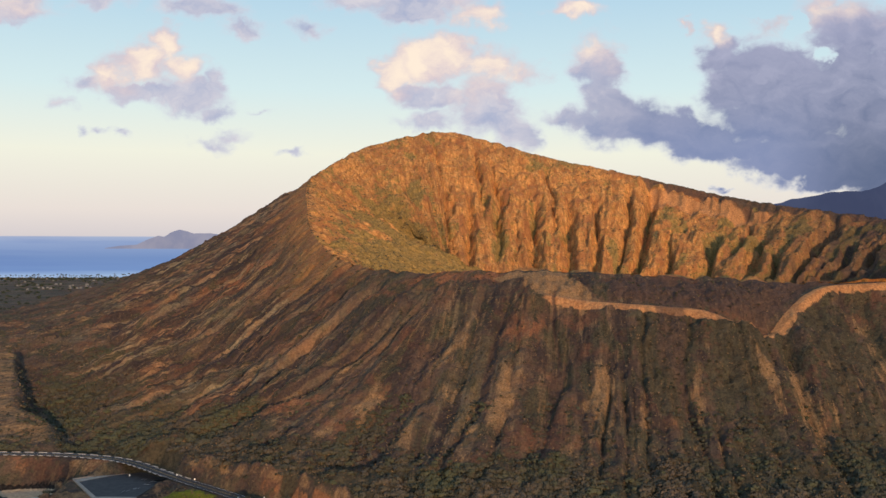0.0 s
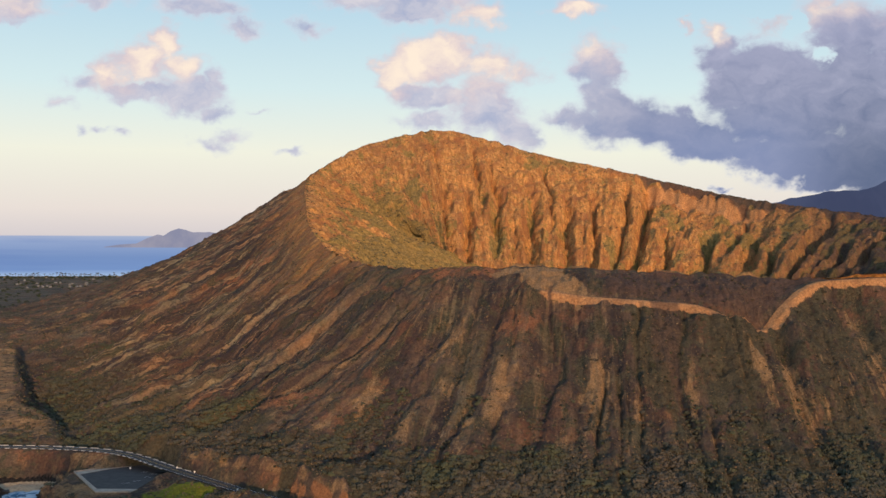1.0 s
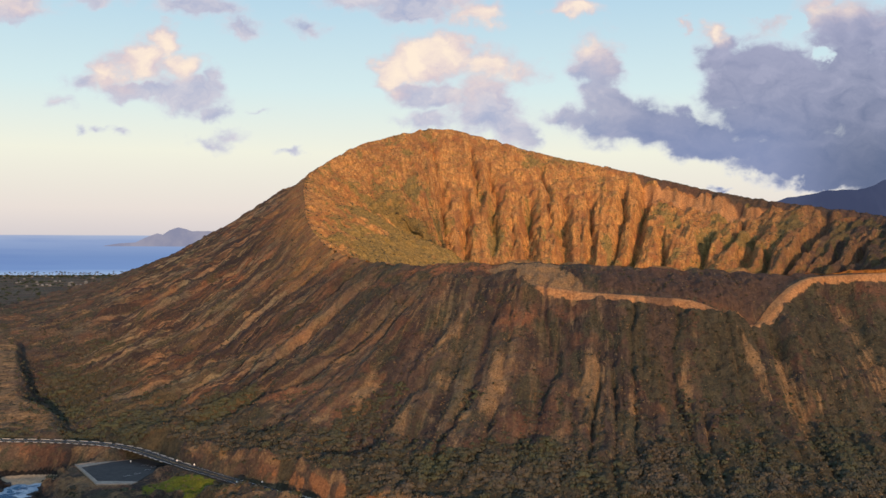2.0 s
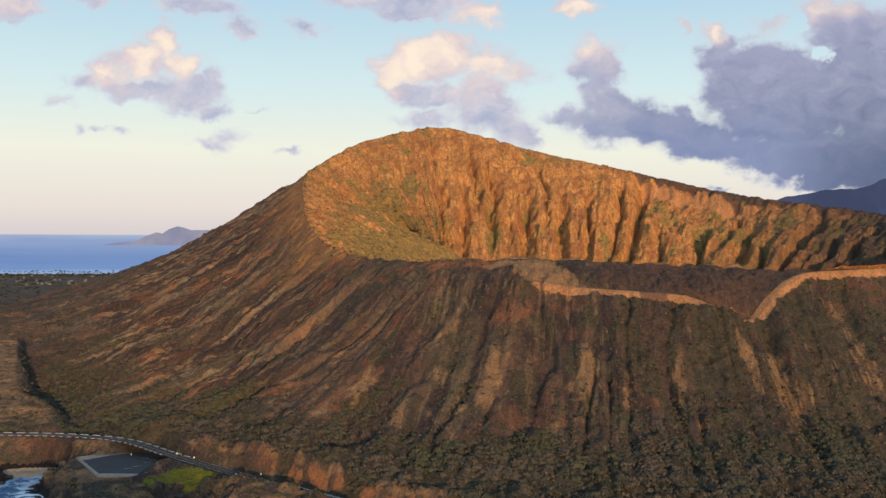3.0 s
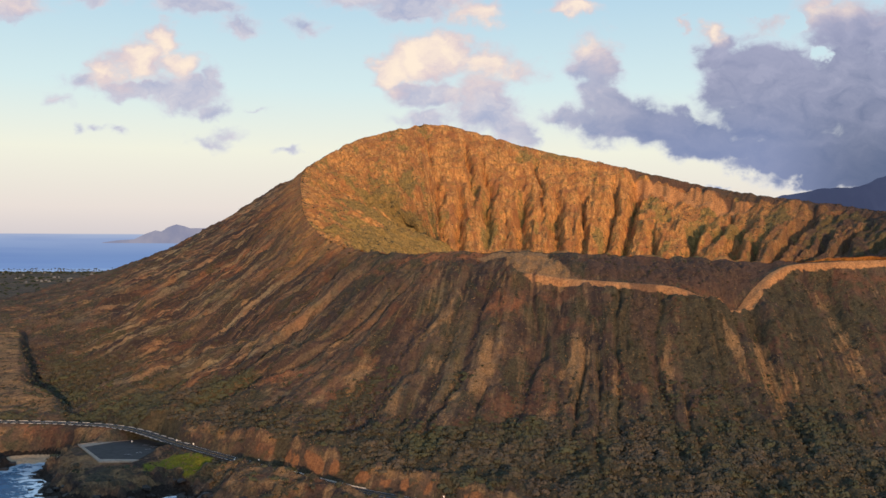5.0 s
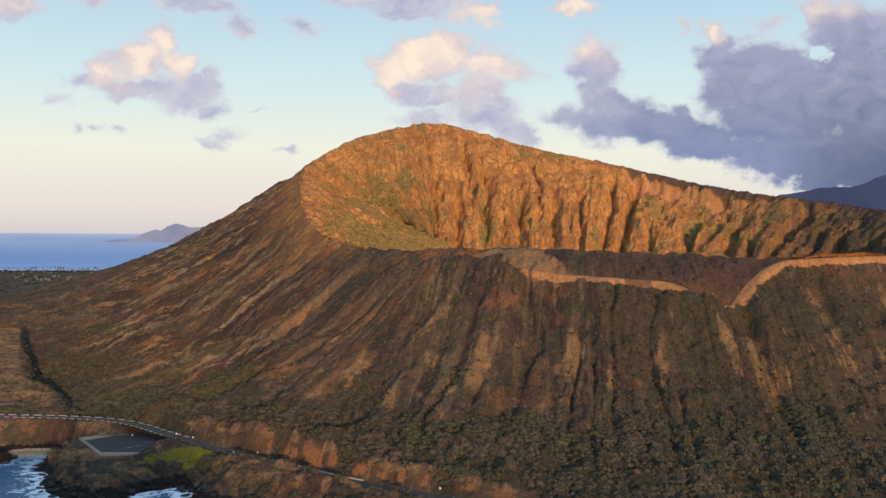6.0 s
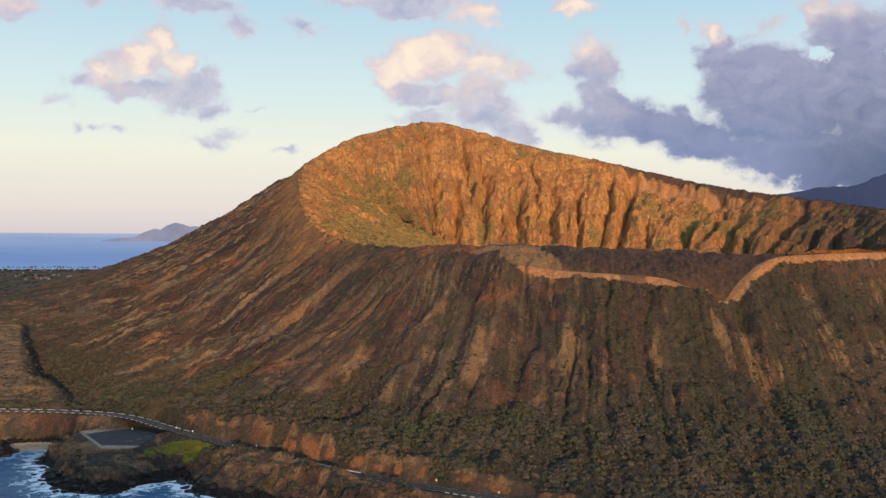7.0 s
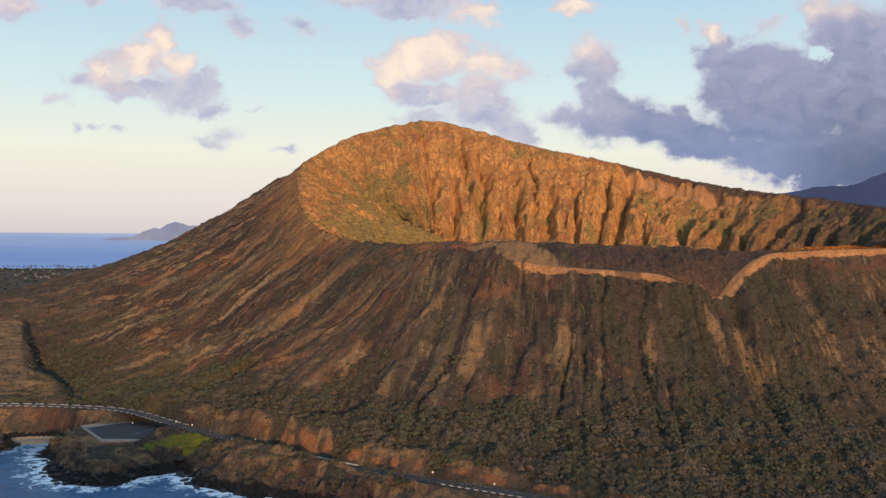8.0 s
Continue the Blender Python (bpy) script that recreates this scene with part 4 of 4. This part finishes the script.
S0, S1 = 180.0, float(ROAD_S[-1]) - 330
for off in (-4.3, 4.3):
    q = road_at(np.arange(S0, S1, 4.0), off, 0.0)
    strip("edge_line", q, 0.07, 0.262, M_WHITE, thick=0.01, parent=road_marks)
q = road_at(np.arange(S0, S1, 4.0), 0.0, 0.0)
M_YELLOW = plain_material("yellow_paint", (0.50, 0.30, 0.05), (0.62, 0.40, 0.09), 0.8, 0.8)
strip("centre_line", q, 0.12, 0.262, M_YELLOW, thick=0.01, parent=road_marks)

M_WHITEWASH = plain_material("whitewashed_stone", (0.34, 0.31, 0.27), (0.60, 0.56, 0.50), 0.35, 0.85, bump=0.4)


def barrier(name, label, spans, off, length, gap, height):
    """A row of low whitewashed stone blocks along the road's edge."""
    top = new(name)
    tagged(top, label, "roadside wall")
    bm = box(bmesh.new(), (length, 0.4, height), (0, 0, height / 2), bevel=0.06, taper=0.94)
    me = bpy.data.meshes.new("stone_block")
    bm.to_mesh(me)
    bm.free()
    me.materials.append(M_WHITEWASH)
    first = road_at(spans[0][0], off, 0.2)
    top.location = first
    for s0, s1 in spans:
        s = s0
        while s < s1:
            p = road_at(s, off, 0.12)
            t = road_at(s + 1, off, 0.12) - p
            ob = new("stone_block", me)
            ob.parent = top
            ob.location = Vector(p) - Vector(first)
            ob.rotation_euler = (0, 0, math.atan2(t[1], t[0]))
            s += length + gap
    return top


def road_s(x, y):
    """How far along the road the place nearest to (x, y) lies."""
    return float(ROAD_S[np.argmin(np.hypot(ROAD_C[:, 0] - x, ROAD_C[:, 1] - y))])


A, C, E, F = (road_s(*p) for p in ((-520, 792), (-190, 722), (-75, 633), (-45, 608)))
barrier("guard_wall", "low whitewashed stone blocks along the landward road edge", [(A, C + 10)], 5.6, 7.0, 3.2, 0.38)
barrier("guard_wall", "low whitewashed stone blocks along the seaward road edge", [(A, C - 6), (E - 26, E + 45)], -5.6, 3.4, 3.4, 0.35)
barrier("guard_wall", "long unbroken pale wall below a red earth bank", [(E - 30, F)], 5.6, 6.2, 0.25, 0.7)
barrier("guard_wall", "short whitewashed blocks on the seaward edge of the bend", [(road_s(22, 568), road_s(66, 543))], -5.6, 3.2, 2.6, 0.7)


def road_sign():
    """A small white sign on a steel post."""
    top = new("road_sign")
    part("post", tube(bmesh.new(), (0, 0, -0.4), (0, 0, 2.3), 0.05, 0.05), M_CONCRETE, top)
    part("panel", box(bmesh.new(), (0.95, 0.06, 1.2), (0, -0.08, 2.1), bevel=0.05), M_WHITE, top)
    return tagged(top, "small white road sign on a post beside the coast road", "road sign", "signs along the road")


SIGNS = [(-186.6, 722, 0.1), (-172, 713, 0.2), (-117, 674, 0.3), (12, 584, 0.2), (50, 560, -0.2), (-226, 742, 0.0), (-134, 674, 0.2)]
first_sign = None
for x, y, turn in SIGNS:
    m = pose(x, y, ground_z(x, y), 0, 0, math.degrees(turn))
    if first_sign is None:
        first_sign = road_sign()
        first_sign.matrix_basis = m
    else:
        copy_thing(first_sign, m)


# ------------------------------------------------------------------ car park
def slab(name, outline, z0, z1, mat, parent=None, label=""):
    """A flat slab with the given outline."""
    bm = bmesh.new()
    low = [bm.verts.new((x, y, z0)) for x, y in outline]
    top = [bm.verts.new((x, y, z1)) for x, y in outline]
    bm.faces.new(top)
    n = len(outline)
    for i in range(n):
        bm.faces.new((low[i], low[(i + 1) % n], top[(i + 1) % n], top[i]))
    bmesh.ops.recalc_face_normals(bm, faces=bm.faces)
    return part(name, bm, mat, parent, label)


car_park = tagged(new("car_park"), "empty asphalt car park with a pale concrete walk round it", "car park", kind="structure")
slab("walk", [(-265, 736), (-229, 676), (-207, 678), (-204, 686), (-214, 687), (-232, 687), (-258, 729), (-241, 749), (-222, 760), (-226, 764), (-242, 754)], 13.2, 15.35, M_CONCRETE, car_park, "pale concrete walk")
slab("parking_surface", [(-257.6, 729), (-231.6, 687.3), (-214, 687.3), (-204.5, 686.5), (-202, 712), (-199, 738), (-212, 750), (-222, 759.5), (-240.5, 748.6)], 13.0, 15.25, M_ASPHALT, car_park, "dark asphalt")
for x, y, turn in ((-214, 737, 4), (-206, 731, 0), (-208, 722, 6), (-217, 703, 30), (-212, 710, 26)):
    part("bay_line", box(bmesh.new(), (5.0, 0.22, 0.012), (x, y, 15.262), radians(turn)), M_WHITE, car_park)
for (x0, y0), (x1, y1) in (((-265, 736), (-229, 676)), ((-229, 676), (-207, 678)), ((-265, 736), (-242, 754)), ((-242, 754), (-226, 764))):
    part("parapet", box(bmesh.new(), (math.dist((x0, y0), (x1, y1)), 0.5, 1.1), ((x0 + x1) / 2, (y0 + y1) / 2, 15.5), math.atan2(y1 - y0, x1 - x0), bevel=0.06), M_CONCRETE, car_park)
q = smooth_line([(-205, 738, 15.2), (-198, 734, 16.5), (-190, 722, 19.6), (-186, 716, 20.2)], 14)
strip("access_lane", q, 4.0, 0.2, M_ASPHALT, parent=car_park)


# ------------------------------------------------------------------ shrubs
def leaf_cloud(seed, count, flat=0.75, leaf=0.34):
    """Triangles of a rounded shrub of radius 1: many small tilted leaf clumps on an uneven shell."""
    r = np.random.RandomState(seed)
    n = r.normal(size=(count, 3))
    n[:, 2] = np.abs(n[:, 2]) * 0.9 + 0.05
    n /= np.linalg.norm(n, axis=1)[:, None]
    lobe = 0.72 + 0.38 * np.sin(3 * np.arctan2(n[:, 1], n[:, 0]) + seed) * (1 - n[:, 2]) + r.uniform(-0.2, 0.15, count)
    c = n * lobe[:, None] * (1, 1, flat)
    t = np.cross(n + r.normal(size=n.shape) * 0.28, r.normal(size=n.shape))
    t /= np.linalg.norm(t, axis=1)[:, None]
    b = np.cross(n + r.normal(size=n.shape) * 0.22, t)
    b /= np.linalg.norm(b, axis=1)[:, None]
    s = leaf * r.uniform(0.6, 1.3, count)[:, None]
    tri = np.stack([c + t * s, c - t * s * 0.6 + b * s, c - t * s * 0.5 - b * s * 0.9], 1)
    return tri.reshape(-1, 3)


def scatter_mesh(name, protos, places, sizes, tones, seed, mat):
    """Many shrubs in one mesh of triangles; tone varies by plant."""
    r = np.random.RandomState(seed)
    out, tone = [], []
    kinds = r.randint(0, len(protos), len(places))
    spin = r.uniform(0, 2 * math.pi, len(places))
    for k, p in enumerate(protos):
        i = np.flatnonzero(kinds == k)
        c, s = np.cos(spin[i])[:, None], np.sin(spin[i])[:, None]
        w = r.uniform(0.8, 1.25, len(i))[:, None]
        x = (p[None, :, 0] * c - p[None, :, 1] * s) * w
        y = (p[None, :, 0] * s + p[None, :, 1] * c) / w
        v = np.stack([x, y, np.broadcast_to(p[None, :, 2], x.shape)], -1) * sizes[i][:, None, None] + places[i][:, None]
        out.append(v.reshape(-1, 3))
        tone.append(np.repeat(tones[i], len(p)))
    v, tone = np.concatenate(out).astype(np.float32), np.concatenate(tone).astype(np.float32)
    n = len(v)
    me = bpy.data.meshes.new(name)
    me.vertices.add(n), me.loops.add(n), me.polygons.add(n // 3)
    me.vertices.foreach_set("co", v.ravel())
    me.loops.foreach_set("vertex_index", np.arange(n, dtype=np.int32))
    me.polygons.foreach_set("loop_start", np.arange(0, n, 3, dtype=np.int32))
    at = me.attributes.new("tone", "FLOAT", "POINT")
    at.data.foreach_set("value", tone)
    me.update()
    me.validate()
    me.materials.append(mat)
    return new(name, me)


def leaf_material(name, dry, dark, fresh):
    m, g, b = material(name)
    tone = g.attr("tone")
    geo = g.node("ShaderNodeNewGeometry")
    isle = geo.outputs["Random Per Island"]
    col = g.ramp(g.m("ADD", tone, g.m("MULTIPLY", g.m("SUBTRACT", isle, 0.5), 0.25)), (0.0, dry), (0.45, dark), (1.0, fresh))
    g.put(b.inputs["Base Color"], g.mix(g.m("MULTIPLY", isle, 0.5), col, g.mix(1.0, col, (0.75, 0.75, 0.72), "MULTIPLY")))
    b.inputs["Roughness"].default_value = 0.8
    b.inputs["Specular IOR Level"].default_value = 0.15
    return m


M_LEAF = leaf_material("shrub_leaves", (0.086, 0.071, 0.056), (0.054, 0.053, 0.040), (0.062, 0.070, 0.042))
M_BUSH = leaf_material("bush_leaves", (0.062, 0.050, 0.036), (0.040, 0.038, 0.025), (0.046, 0.054, 0.027))
M_BARK = plain_material("bark", (0.09, 0.07, 0.05), (0.16, 0.13, 0.10), 2.0, 0.9)
SHRUBS = [leaf_cloud(k, 62, 0.75, 0.25) for k in range(8)]
GRASS = [leaf_cloud(80 + k, 6, 0.8, 0.75) for k in range(6)]
M_STRAW = leaf_material("dry_grass", (0.085, 0.056, 0.036), (0.155, 0.105, 0.062), (0.24, 0.17, 0.095))
TUFTS = [leaf_cloud(40 + k, 11, 0.6, 0.6) for k in range(6)]


def sown(part_of_ground, weight, count, seed, jitter=1.0):
    """Places on the ground, drawn with the given weight (per point of its grid)."""
    r = np.random.RandomState(seed)
    p, _ = part_of_ground
    w = np.maximum(weight, 0).ravel()
    i = r.choice(w.size, count, replace=True, p=w / w.sum())
    q = p.reshape(-1, 3)[i].copy()
    q[:, :2] += r.uniform(-jitter, jitter, (count, 2))
    return q


def plant():
    p, k = NEAR
    x, y, z = p[..., 0], p[..., 1], p[..., 2]
    d = k["down"]
    dd = np.gradient(d[:, 0])[:, None] * np.hypot(np.gradient(x, axis=1), np.gradient(y, axis=1))
    rd, _, _ = along(x[::1], y[::1], [q[:2] for q in ROAD])
    lot = lot_inside(x, y)
    land = (z > 9) & (rd > 9) & (lot < 0.02) & (y < 1250) & (y > 430) & (np.abs(x) < 0.5 * y + 60) & (k["pale"] < 0.3) & (k["rock"] < 0.3) & (k["sand"] < 0.1) & (k["red"] < 0.42)
    clump = smooth(fbm(x / 26, y / 26, 200, 3), -0.25, 0.45)
    low = np.clip(k["green"], 0, 1) * (0.25 + 0.75 * clump)
    r = np.random.RandomState(5)
    # thicket at the foot of the slope
    q = sown(NEAR, land * dd * low ** 1.5 * (z < 75), 12500, 11)
    tone = np.clip(0.50 + 0.42 * fbm(q[:, 0] / 34, q[:, 1] / 34, 210, 3) + r.normal(0, 0.13, len(q)) - 0.1 * smooth(q[:, 0], 100, 250), 0, 1)
    size = r.uniform(1.4, 3.0, len(q)) * (1 + 0.45 * (q[:, 2] < 45))
    q[:, 2] -= 0.2 * size
    tagged(scatter_mesh("thicket", SHRUBS, q, size, tone, 12, M_LEAF), "dense grey-green thicket of low kiawe shrubs", "shrubs", kind="stuff")
    # scattered bushes on the slopes
    q = sown(NEAR, land * dd * (0.12 + np.clip(k["green"], 0, 1)) * (d > 6) * (d < 330), 9000, 13)
    tone = np.clip(0.38 + 0.25 * fbm(q[:, 0] / 40, q[:, 1] / 40, 220, 3) + r.normal(0, 0.15, len(q)), 0, 1)
    size = r.uniform(0.5, 1.5, len(q)) ** 1.2
    q[:, 2] -= 0.1 * size
    tagged(scatter_mesh("slope_bushes", TUFTS, q, size, tone, 14, M_BUSH), "small dark bushes scattered over the brown slopes", "bushes", kind="stuff")
    # dry grass on the ribs
    q = sown(NEAR, land * dd * (0.25 + np.clip(k["bare"], 0, 1)) * (d > 4) * (d < 300) * (y < 1250), 26000, 18)
    tone = np.clip(r.normal(0.45, 0.2, len(q)), 0, 1)
    q[:, 2] -= 0.05
    tagged(scatter_mesh("dry_grass", GRASS, q, r.uniform(0.3, 0.75, len(q)), tone, 19, M_STRAW), "tufts of dry tan grass on the brown slopes", "grass", kind="stuff")
    # bushes of the inner wall and along the far rim
    wall = GROUND_PARTS[2]
    wp, wk = wall
    rows = wk["down"] / 800
    w = (0.25 + 0.3 * np.clip(wk["green"], 0, 1) + 1.2 * (rows < 0.012)) * (rows < 0.75) * (wp[..., 1] > 1000)
    q = sown(wall, w, 5200, 15)
    tone = np.clip(0.35 + r.normal(0, 0.15, len(q)), 0, 1)
    size = r.uniform(0.6, 1.5, len(q))
    q[:, 2] -= 0.1 * size
    tagged(scatter_mesh("crater_bushes", TUFTS, q, size, tone, 16, M_LEAF), "small bushes on the ochre inner crater wall", "bushes", kind="stuff")
    # green trees above the road
    spots = sown(NEAR, land * dd * (z < 42) * (rd < 90) * (rd > 12) * (x > -120), 70, 17)
    return spots


TREE_SPOTS = plant()


def kiawe_tree(seed):
    """A low spreading tree: forked trunk and a ragged crown of leaf clumps."""
    r = random.Random(seed)
    top = new("kiawe_tree")
    bm = bmesh.new()
    tube(bm, (0, 0, -0.5), (0.2, 0.1, 1.3), 0.28, 0.2)
    for k in range(5):
        a = k * 1.257 + r.uniform(-0.4, 0.4)
        mid = (0.2 + 1.0 * math.cos(a), 0.1 + 1.0 * math.sin(a), 2.4 + r.uniform(-0.3, 0.4))
        tube(bm, (0.2, 0.1, 1.2), mid, 0.16, 0.1, 6)
        tube(bm, mid, (mid[0] * 2.1, mid[1] * 2.1, mid[2] + r.uniform(0.5, 1.1)), 0.1, 0.04, 5)
    part("trunk", bm, M_BARK, top)
    v = []
    for k in range(6):
        a = k * 1.047 + r.uniform(-0.4, 0.4)
        d = r.uniform(0.9, 2.0) if k else 0.0
        v.append(leaf_cloud(seed * 9 + k, 46, 0.7, 0.3) * r.uniform(1.3, 1.8) + np.array([d * math.cos(a), d * math.sin(a), 1.9 + r.uniform(0, 0.8)]))
    v = np.concatenate(v)
    me = bpy.data.meshes.new("crown")
    me.from_pydata(v.tolist(), [], [(i, i + 1, i + 2) for i in range(0, len(v), 3)])
    at = me.attributes.new("tone", "FLOAT", "POINT")
    at.data.foreach_set("value", np.full(len(v), 0.45 + 0.12 * (seed % 4), dtype=np.float32))
    me.materials.append(M_LEAF)
    ob = new("crown", me)
    ob.parent = top
    return tagged(top, "low spreading green kiawe tree above the coast road", "tree", "trees above the road")


r = random.Random(3)
masters = []
for i, q in enumerate(TREE_SPOTS):
    s = r.uniform(0.8, 1.35)
    m = pose(q[0], q[1], q[2], 0, 0, r.uniform(0, 360)) @ Matrix.Diagonal((s, s, s * r.uniform(0.8, 1.05), 1))
    if i < 5:
        t = kiawe_tree(i + 1)
        t.matrix_basis = m
        masters.append(t)
    else:
        t = copy_thing(masters[i % 5], Matrix.Identity(4))
        t.matrix_basis = m


# ------------------------------------------------------------------ lava rocks along the shore
def lava_rock(seed):
    """A broken black boulder."""
    bm = bmesh.new()
    bmesh.ops.create_icosphere(bm, subdivisions=2, radius=1.0)
    off = Vector((seed * 7.3, seed * 1.7, 0))
    for v in bm.verts:
        n = noise.noise(v.co * 1.1 + off) * 0.5 + noise.noise(v.co * 2.7 + off) * 0.28
        v.co *= 1 + n
        v.co.z *= 0.55
        v.co.x *= 1.25
    me = bpy.data.meshes.new("lava_rock")
    bm.to_mesh(me)
    bm.free()
    me.materials.append(M_LAVA)
    return me


M_LAVA = plain_material("wet_lava", (0.010, 0.009, 0.010), (0.040, 0.034, 0.031), 0.8, 0.6, bump=0.9, dist=0.3)
ROCKS = [lava_rock(k) for k in range(7)]
r = random.Random(8)
SHORE_P = np.array(SHORE, float)
SHORE_R = np.concatenate([[0], np.cumsum(np.linalg.norm(np.diff(SHORE_P, axis=0), axis=1))])
r0, r1 = SHORE_R[4], SHORE_R[22]
for k in range(170):
    s = r.uniform(r0, r1)
    x, y = (float(np.interp(s, SHORE_R, SHORE_P[:, c])) for c in (0, 1))
    x, y = x + r.gauss(0, 5), y + r.gauss(0, 5)
    if math.hypot((x + 300) / 20, (y - 744) / 10) < 1:
        continue
    size = r.uniform(0.8, 3.0)
    z = max(ground_z(x, y), -0.6)
    ob = tagged(new("lava_rock", ROCKS[k % 7]), "jagged black lava rock at the water's edge", "rock", "rocks along the shore")
    ob.matrix_basis = pose(x, y, z + 0.1 * size, r.uniform(-15, 15), r.uniform(-15, 15), r.uniform(0, 360)) @ Matrix.Diagonal((size, size, size * r.uniform(0.7, 1.2), 1))


# ------------------------------------------------------------------ town on the far shore
M_WALLS = plain_material("pale_house_wall", (0.09, 0.095, 0.10), (0.16, 0.16, 0.16), 0.02, 0.8, bump=0)
M_ROOF = plain_material("house_roof", (0.12, 0.11, 0.10), (0.24, 0.22, 0.20), 0.02, 0.8, bump=0)
M_PALM = leaf_material("palm_leaves", (0.05, 0.06, 0.035), (0.022, 0.030, 0.016), (0.035, 0.045, 0.02))


def house(size):
    """A low house with a pitched roof."""
    w, l, h = size
    top = new("house")
    part("wall", box(bmesh.new(), (w, l, h + 3), (0, 0, h / 2 - 1.5)), M_WALLS, top)
    bm = bmesh.new()
    v = [bm.verts.new(p) for p in ((-w * .56, -l * .55, h), (w * .56, -l * .55, h), (w * .56, l * .55, h), (-w * .56, l * .55, h), (-w * .3, 0, h * 1.5), (w * .3, 0, h * 1.5))]
    for f in ((0, 1, 5, 4), (1, 2, 5), (2, 3, 4, 5), (3, 0, 4), (3, 2, 1, 0)):
        bm.faces.new([v[i] for i in f])
    part("roof", bm, M_ROOF, top)
    return tagged(top, "small pale house in the town by the far shore", "house", "houses of the far town")


def palm_tree(seed):
    """A tall palm: slender leaning trunk and a tuft of drooping fronds."""
    r = random.Random(seed)
    top = new("palm_tree")
    lean = (r.uniform(-1.5, 1.5), r.uniform(-1.5, 1.5))
    part("trunk", tube(bmesh.new(), (0, 0, -2), (lean[0], lean[1], 13), 0.45, 0.3, 6), M_BARK, top)
    bm = bmesh.new()
    c = Vector((lean[0], lean[1], 13))
    for k in range(14):
        a = k * 2.4 + r.uniform(-0.2, 0.2)
        up = r.uniform(0.1, 1.0)
        pts = [c + Vector((math.cos(a) * s * 4.2, math.sin(a) * s * 4.2, up * s * 2.6 - 3.4 * s * s)) for s in (0, 0.35, 0.7, 1.0)]
        side = Vector((-math.sin(a), math.cos(a), 0))
        prev = None
        for p, w in zip(pts, (0.25, 0.8, 0.7, 0.1)):
            pair = (bm.verts.new(p - side * w), bm.verts.new(p + side * w))
            if prev:
                bm.faces.new((prev[0], prev[1], pair[1], pair[0]))
            prev = pair
    part("crown", bm, M_PALM, top)
    return tagged(top, "tall palm tree on the far shore of the bay", "palm tree", "palms along the far shore")


r = random.Random(21)
houses = [house((r.uniform(7, 12), r.uniform(7, 10), r.uniform(3, 4))) for _ in range(4)]
palms = [palm_tree(k) for k in range(4)]


def far_ground(px, dist):
    x, y = (px - 784) / 1811 * dist, dist
    return x, y, max(ground_z(x, y), 0.0)


for k in range(64):
    if k < 14:
        px, dist = r.uniform(-90, 200), r.uniform(3500, 4150)
    elif k < 28:
        px, dist = r.gauss(130, 60), r.gauss(3620, 60)
    else:
        px, dist = r.uniform(-90, 240), r.uniform(4150, 4640)
    m = pose(*far_ground(px, dist), 0, 0, r.choice((0, 20, 90, 110)) + r.uniform(-8, 8))
    if k < 4:
        houses[k].matrix_basis = m
    else:
        copy_thing(houses[k % 4], m)
for k in range(170):
    px, dist = (r.uniform(-90, 260), r.uniform(4480, 4655)) if k < 120 else (r.uniform(-90, 240), r.uniform(3900, 4480))
    s = r.uniform(0.7, 1.25) * (1.25 if k < 120 else 0.9)
    m = pose(*far_ground(px, dist), 0, 0, r.uniform(0, 360)) @ Matrix.Diagonal((s, s, s, 1))
    ob = palms[k] if k < 4 else copy_thing(palms[k % 4], Matrix.Identity(4))
    ob.matrix_basis = m
q = []
for k in range(900):
    px, dist = r.uniform(-100, 270), r.choice((r.uniform(2500, 4690), r.uniform(4250, 4700)))
    q.append(far_ground(px, dist))
q = np.array(q)
rr = np.random.RandomState(9)
tagged(scatter_mesh("far_trees", SHRUBS, q, rr.uniform(4, 9, len(q)), np.clip(rr.normal(0.45, 0.12, len(q)), 0, 1), 31, M_PALM), "dark green tree belt round the far town", "trees", kind="stuff")
